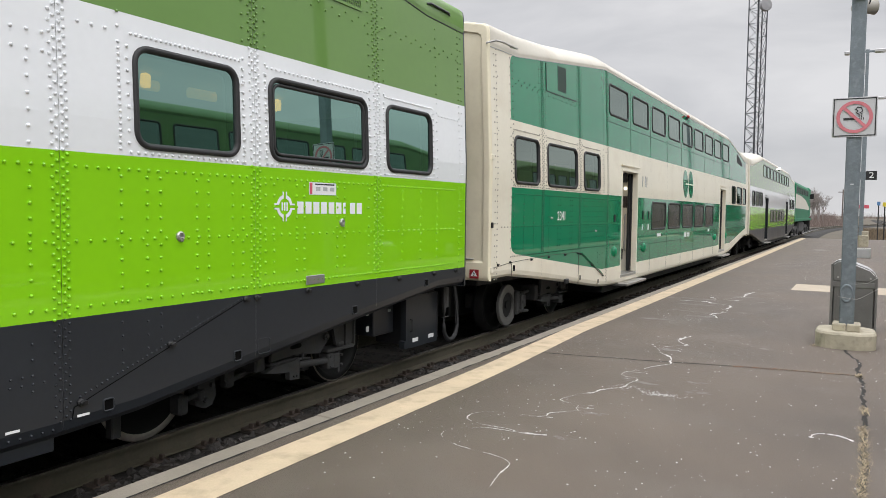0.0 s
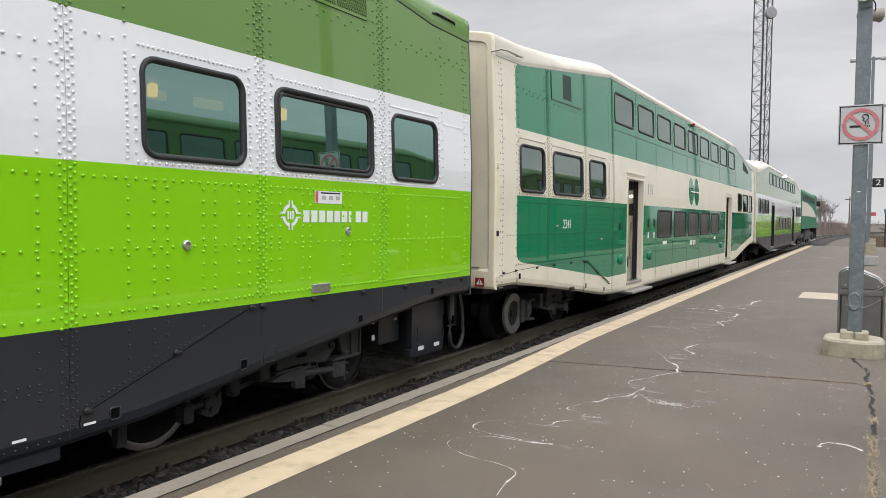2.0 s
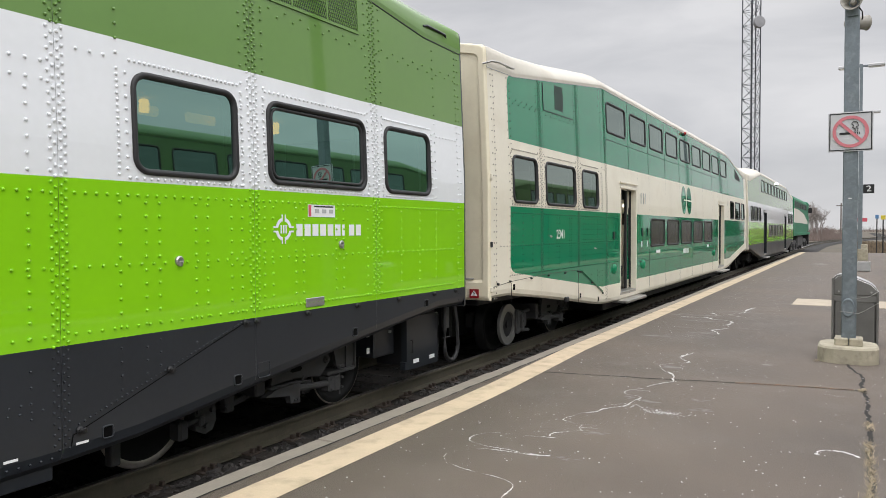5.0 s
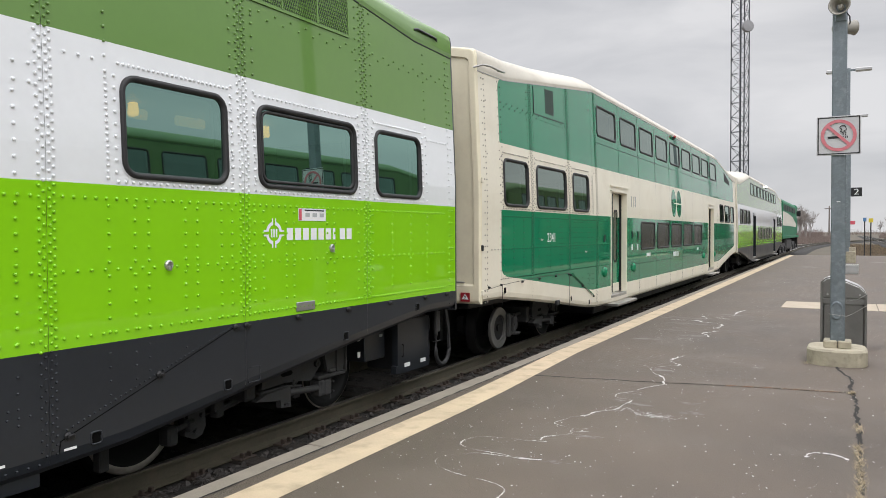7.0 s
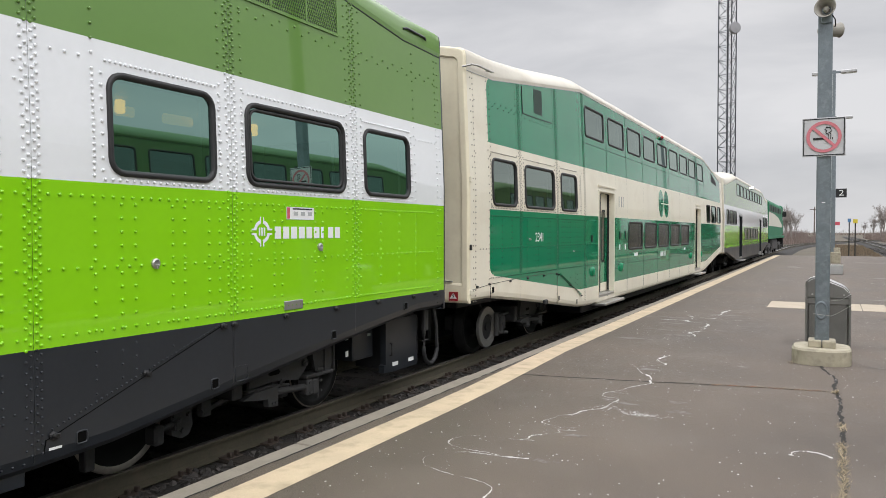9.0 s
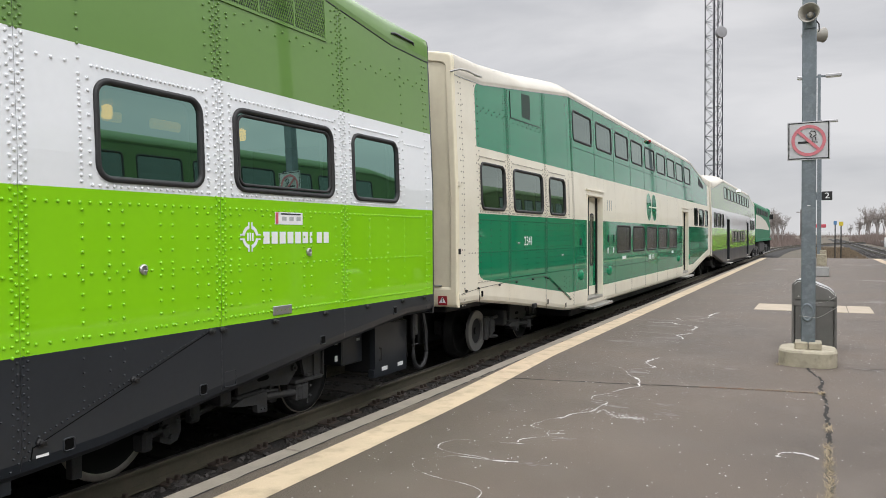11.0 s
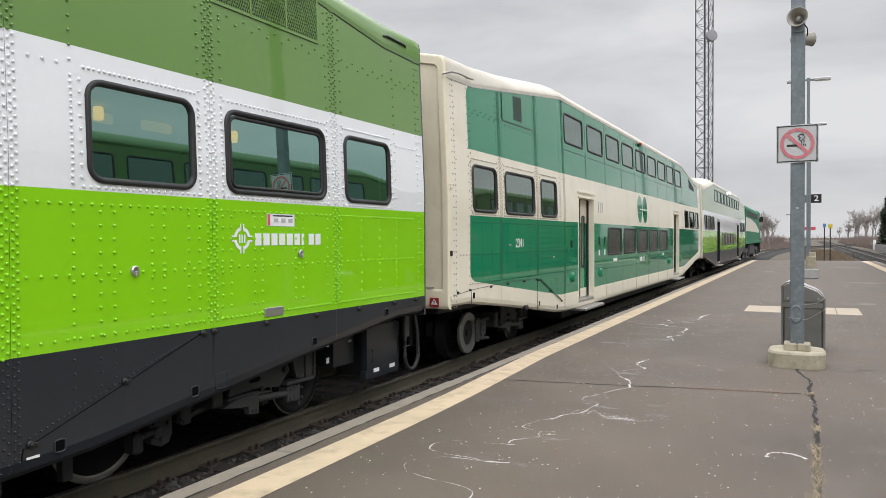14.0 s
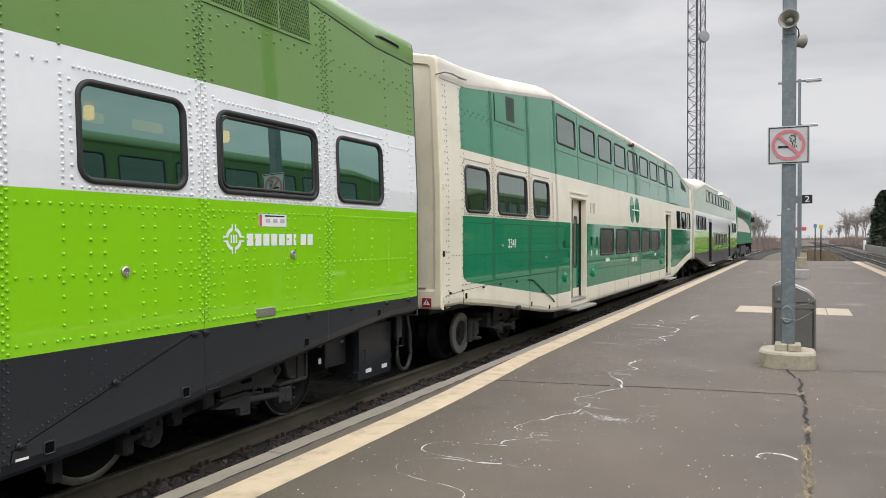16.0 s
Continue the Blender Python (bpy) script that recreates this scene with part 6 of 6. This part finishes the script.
# ---- ties and stones of the near track ----
random.seed(11)
ties = thing("track_ties", "weathered timber ties with tie plates under the rails", "railway ties", kind="structure")
bm = B(-2.85, 0.42, -0.11, 0.11, -0.60, -0.422, bevel=0.014)
tie_mesh = bpy.data.meshes.new("tie")
bm.to_mesh(tie_mesh), bm.free()
tie_mesh.materials.append(M_TIE)
bm = B(-0.92, -0.56, -0.10, 0.10, -0.425, -0.408, bevel=0.004)
box(bm, -0.62, -0.57, -0.06, -0.03, -0.41, -0.365, 0.006)
box(bm, -0.62, -0.57, 0.03, 0.06, -0.41, -0.365, 0.006)
plate_mesh = bpy.data.meshes.new("tie_plate")
bm.to_mesh(plate_mesh), bm.free()
plate_mesh.materials.append(M_PLATE)
y = 0.2
while y < 60:
    t = new("tie", tie_mesh)
    t.parent, t.location = ties, (random.uniform(-0.03, 0.05), y + random.uniform(-0.03, 0.03), random.uniform(-0.006, 0.012))
    p = new("tie_plate", plate_mesh)
    p.parent, p.location = t, (0, 0, 0)
    y += 0.53


def stones(name, count, box_, size, label, seed, material=M_STONE):
    random.seed(seed)
    vs, fs = [], []
    for k in range(count):
        x = random.uniform(box_[0], box_[1])
        y = box_[2] + (box_[3] - box_[2]) * random.random() ** 1.5
        r = random.uniform(*size)
        z = box_[4] + random.uniform(0, box_[5])
        o = len(vs)
        q = Euler([random.uniform(0, 6.3) for _ in range(3)]).to_matrix()
        for v in ((1, 0, 0), (-1, 0, 0), (0, 1, 0), (0, -1, 0), (0, 0, 1), (0, 0, -1), (0.6, 0.6, 0.5), (-0.6, -0.5, 0.6)):
            w = q @ (Vector(v) * r * random.uniform(0.6, 1.2))
            vs.append((x + w.x, y + w.y, z + w.z * 0.8))
        for f in ((0, 2, 4), (2, 1, 4), (1, 3, 4), (3, 0, 4), (2, 0, 5), (1, 2, 5), (3, 1, 5), (0, 3, 5), (0, 6, 2), (6, 4, 2), (0, 4, 6), (1, 7, 3), (7, 4, 3), (1, 4, 7)):
            fs.append(tuple(o + i for i in f))
    me = bpy.data.meshes.new(name)
    me.from_pydata(vs, [], fs)
    return tagged(part_me(name, me, material, None), label, "ballast", kind="stuff")


stones("ballast_stones", 9000, (-0.62, 0.52, 1.5, 45, -0.465, 0.045), (0.02, 0.05), "loose crushed stones between rail and kerb", 21)
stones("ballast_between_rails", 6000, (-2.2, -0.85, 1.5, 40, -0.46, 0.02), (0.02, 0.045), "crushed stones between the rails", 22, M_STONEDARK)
stones("ballast_far_track", 3500, (8.6, 13.0, 52, 110, -0.46, 0.03), (0.04, 0.09), "crushed stones of the far track", 23)


# ---- beyond the platform ----
def bare_tree(name, h, seed, label, spread=0.62, levels=7):
    """A leafless tree: tapered trunk, limbs and twigs."""
    rnd = random.Random(seed)
    vs, fs = [], []
    def limb(p, d, ln, r, lev):
        q = p + d * ln
        o = len(vs)
        side = d.orthogonal().normalized()
        up = d.cross(side)
        n = 5 if lev > 2 else 3
        for c, rad in ((p, r), (q, r * 0.62)):
            for i in range(n):
                t = 2 * math.pi * i / n
                vs.append(tuple(c + side * rad * math.cos(t) + up * rad * math.sin(t)))
        for i in range(n):
            fs.append((o + i, o + (i + 1) % n, o + n + (i + 1) % n, o + n + i))
        if lev == 0:
            return
        for k in range(rnd.choice((2, 3, 3)) + (1 if lev < 3 else 0)):
            a = rnd.uniform(0, 2 * math.pi)
            nd = (d + (side * math.cos(a) + up * math.sin(a)) * rnd.uniform(0.3, 0.9) * spread * 1.25 + Vector((0, 0, 0.18))).normalized()
            limb(p + d * ln * rnd.uniform(0.5, 1.0), nd, ln * rnd.uniform(0.62, 0.95), max(0.011, r * rnd.uniform(0.42, 0.6)), lev - 1)
    limb(Vector((0, 0, 0)), Vector((0, 0, 1)), h * 0.19, h * 0.016, levels)
    me = bpy.data.meshes.new(name)
    me.from_pydata(vs, [], fs)
    ob = tagged(part_me(name, me, M_HAZEBARK, None), label, "tree", "bare trees by the line")
    return ob


def brush(name, x0, x1, y0, y1, z1, count, label, seed, material=M_HAZEBRUSH):
    """A thicket of thin bare stems."""
    rnd = random.Random(seed)
    vs, fs = [], []
    for k in range(count):
        x, y = rnd.uniform(x0, x1), rnd.uniform(y0, y1)
        h = z1 * rnd.uniform(0.25, 1.0) * (0.62 + 0.6 * noise.noise((x * 0.22, y * 0.06, seed)))
        w = 0.009 + 0.00014 * abs(y)
        dx, dy = rnd.uniform(-0.4, 0.4) * h, rnd.uniform(-0.3, 0.3) * h
        o = len(vs)
        vs += [(x - w, y, -0.62), (x + w, y, -0.62), (x + dx, y + dy, -0.6 + h), (x, y + w, -0.62)]
        fs += [(o, o + 1, o + 2), (o + 1, o + 3, o + 2)]
    me = bpy.data.meshes.new(name)
    me.from_pydata(vs, [], fs)
    return tagged(part_me(name, me, material, None), label, "shrubs", kind="stuff")


t1 = bare_tree("bare_tree", 19.0, 3, "leafless grey-brown tree beyond the far track")
t1.location = (27.5, 268, -0.6)
for k, (x, y, s, rz) in enumerate(((15.6, 262, 0.42, 40), (17.0, 250, 0.55, 80), (18.2, 258, 0.62, 140), (19.4, 246, 0.66, 200), (14.2, 290, 0.40, 10), (20.6, 262, 0.72, 300), (21.8, 245, 0.68, 20), (22.8, 268, 0.75, 60), (24.2, 256, 0.80, 100), (16.4, 275, 0.55, 170), (25.8, 262, 0.85, 230), (18.8, 280, 0.7, 330), (20.0, 290, 0.8, 270), (22.2, 284, 0.8, 130), (-4.9, 178, 0.50, 30), (-3.9, 181, 0.56, 290), (-2.8, 177, 0.44, 110), (-3.4, 174, 0.50, 250), (-4.3, 171, 0.46, 5))):
    t = copy_thing(t1, pose(x, y, -0.6, 0, 0, rz) @ Matrix.Scale(s * 1.18, 4))
    t.scale = (s * 1.18,) * 3
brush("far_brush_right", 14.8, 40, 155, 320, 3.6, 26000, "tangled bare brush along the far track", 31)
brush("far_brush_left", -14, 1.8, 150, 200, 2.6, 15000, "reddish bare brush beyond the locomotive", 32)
brush("dry_weeds_between", 3.6, 8.4, 59, 130, 0.55, 7000, "tall dry weeds between the tracks", 33, M_WEED)
brush("dry_weeds_left", -14, -5, 70, 150, 0.8, 1500, "dry grass on the bank", 34, M_WEED)
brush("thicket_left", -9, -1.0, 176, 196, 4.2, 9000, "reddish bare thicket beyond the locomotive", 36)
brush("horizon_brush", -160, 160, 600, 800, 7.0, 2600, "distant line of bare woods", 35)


def conifer(x, y, h, w, seed):
    rnd = random.Random(seed)
    ob = thing("conifer", "dark dense spruce tree beyond the far track", "tree", (x, y, -0.6))
    part("trunk", rod(bmesh.new(), (0, 0, 0), (0, 0, h * 0.9), 0.22, 8, 0.04), M_BARK, ob)
    vs, fs = [], []
    for k in range(17000):
        t = rnd.random() ** 0.7
        z = h * (0.06 + 0.94 * t)
        a_ = rnd.uniform(0, 2 * math.pi)
        rad = w * (1 - t) ** 0.42 * (0.86 + 0.22 * noise.noise((a_ * 1.6, z * 0.55, seed))) * rnd.uniform(0.5, 1.0) + 0.1
        a = a_
        px, py = rad * math.cos(a), rad * math.sin(a)
        s = rnd.uniform(0.16, 0.48)
        o = len(vs)
        d = Vector((math.cos(a), math.sin(a), rnd.uniform(-0.5, 0.3)))
        e = Vector((-math.sin(a), math.cos(a), rnd.uniform(-0.4, 0.4)))
        c = Vector((px, py, z))
        for v in (c - e * s * 0.5, c + e * s * 0.5, c + d * s, c - d * s * 0.4):
            vs.append(tuple(v))
        fs += [(o, o + 1, o + 2), (o, o + 1, o + 3)]
    me = bpy.data.meshes.new("crown")
    me.from_pydata(vs, [], fs)
    part_me("crown", me, M_CONIFER, ob)
    return ob


conifer(18.1, 150, 10.6, 3.2, 1)
conifer(25.5, 152, 11.0, 3.4, 2)

wl_ = thing("barrier_wall", "low grey concrete wall beside the far track", "wall", kind="structure")
for k in range(16):
    part("wall_panel", B(14.0 + 0.14 * k, 14.2 + 0.14 * k, 106 + k * 6.0, 111.9 + k * 6.0, -0.62, 0.42, bevel=0.02), M_WALLGREY, wl_)
solid("white_cabinet", B(14.6, 15.0, 148, 148.6, -0.6, 1.15, bevel=0.04), M_PRINT, "small white lineside cabinet", "cabinet")

hs = thing("house", "pale sided house with a dark roof beyond the brush", "house", (-12.0, 215, -0.6))
part("wall", B(-6, 6, 0, 9, 0, 5.1), M_HOUSE, hs)
bm = bmesh.new()
a = [bm.verts.new(p) for p in ((-6.4, -0.4, 5.1), (6.4, -0.4, 5.1), (6.4, 4.5, 8.0), (-6.4, 4.5, 8.0), (6.4, 9.4, 5.1), (-6.4, 9.4, 5.1))]
bm.faces.new((a[0], a[1], a[2], a[3])), bm.faces.new((a[3], a[2], a[4], a[5])), bm.faces.new((a[0], a[3], a[5])), bm.faces.new((a[1], a[4], a[2]))
part("roof", bm, M_ROOFD, hs)
for x in (-4, -1.2, 1.6, 4.2):
    w = part("window", B(x - 0.5, x + 0.5, -0.05, 0.02, 2.6, 4.0), M_PRINT, hs)
    part("pane", B(x - 0.42, x + 0.42, -0.06, -0.045, 2.68, 3.92), M_GLASS2, w)


def signal_post(name, x, y, h, material, w, label):
    ob = thing(name, label, "sign", (x, y, -0.62), "lineside posts")
    part("post", rod(bmesh.new(), (0, 0, 0), (0, 0, h), 0.045, 8), M_DARK, ob)
    part("face", B(-w / 2, w / 2, -0.07, -0.05, h - 0.32, h, bevel=0.004), material, ob)


signal_post("lineside_sign", 5.55, 71.2, 3.45, M_BLUE, 0.25, "small blue sign on a dark post")
signal_post("lineside_sign", 5.86, 65.5, 3.3, M_YSIGN, 0.31, "yellow sign on a dark post")
xs_ = thing("crossing_signal", "distant level crossing signal with red lamps", "signal", (4.6, 190, -0.62))
part("mast", rod(bmesh.new(), (0, 0, 0), (0, 0, 4.2), 0.12, 8), M_GALV, xs_)
for d in (-0.8, 0.8):
    part("lamp", B(d - 0.5, d + 0.5, -0.1, 0.0, 3.9, 4.7, bevel=0.08), M_RED, xs_)
part("arm_board", B(-1.4, 1.4, -0.08, 0, 2.3, 3.0, bevel=0.02), M_PRINT, xs_)
up = thing("utility_pole", "weathered wooden utility pole", "utility pole", (0.2, 215, -0.62))
part("shaft", rod(bmesh.new(), (0, 0, 0), (0, 0, 9.0), 0.20, 8, 0.14), M_BARK, up)
part("crossarm", B(-1.1, 1.1, -0.08, 0.08, 8.2, 8.4), M_BARK, up)


# ---- lattice radio tower ----
def lattice_tower(x, y, w, h):
    ob = thing("radio_tower", "galvanised lattice radio tower with a dish antenna", "radio tower", (x, y, -0.6))
    legs = [(-w / 2, 0), (w / 2, -0.25 * w), (0.12 * w, w * 0.8)]
    for a, b in legs:
        part("leg", rod(bmesh.new(), (a, b, 0), (a, b, h), 0.085, 6), M_TOWER, ob)
    step = 2.05
    n = int(h / step)
    for k in range(n):
        z = k * step
        for i in range(3):
            p, q = legs[i], legs[(i + 1) % 3]
            for a, b in (((*p, z), (*q, z)), ((*p, z), (*q, z + step)), ((*q, z), (*p, z + step))):
                part("brace", rod(bmesh.new(), a, b, 0.035, 4), M_TOWER, ob)
    bm = bmesh.new()
    lathe(bm, [(0.02, 0.34), (0.74, 0.30), (0.80, 0.25), (0.80, -0.25), (0.55, -0.45), (0.1, -0.5)], Matrix.Translation((w * 0.42, -0.9, 30.2 + 0.6)) @ Matrix.Rotation(radians(90), 4, "X") @ Matrix.Rotation(radians(35), 4, "Y"), 20)
    part("dish_antenna", bm, M_DISH, ob)
    part("cable_ladder", B(-0.12, 0.12, 0.1, 0.2, 0, h), M_TOWER, ob)
    return ob


lattice_tower(-9.03, 110, 2.42, 56.0)


def motions():
    """The doors of the green coach slide shut."""
    for pair in leaves:
        for k, leaf in enumerate(pair):
            away = -0.56 if k == 0 else 0.56
            walk(leaf, [(0, pose(0, away, 0)), (4.4, pose(0, away, 0)), (6.0, pose(0, 0, 0)), (16.0, pose(0, 0, 0))])


motions()
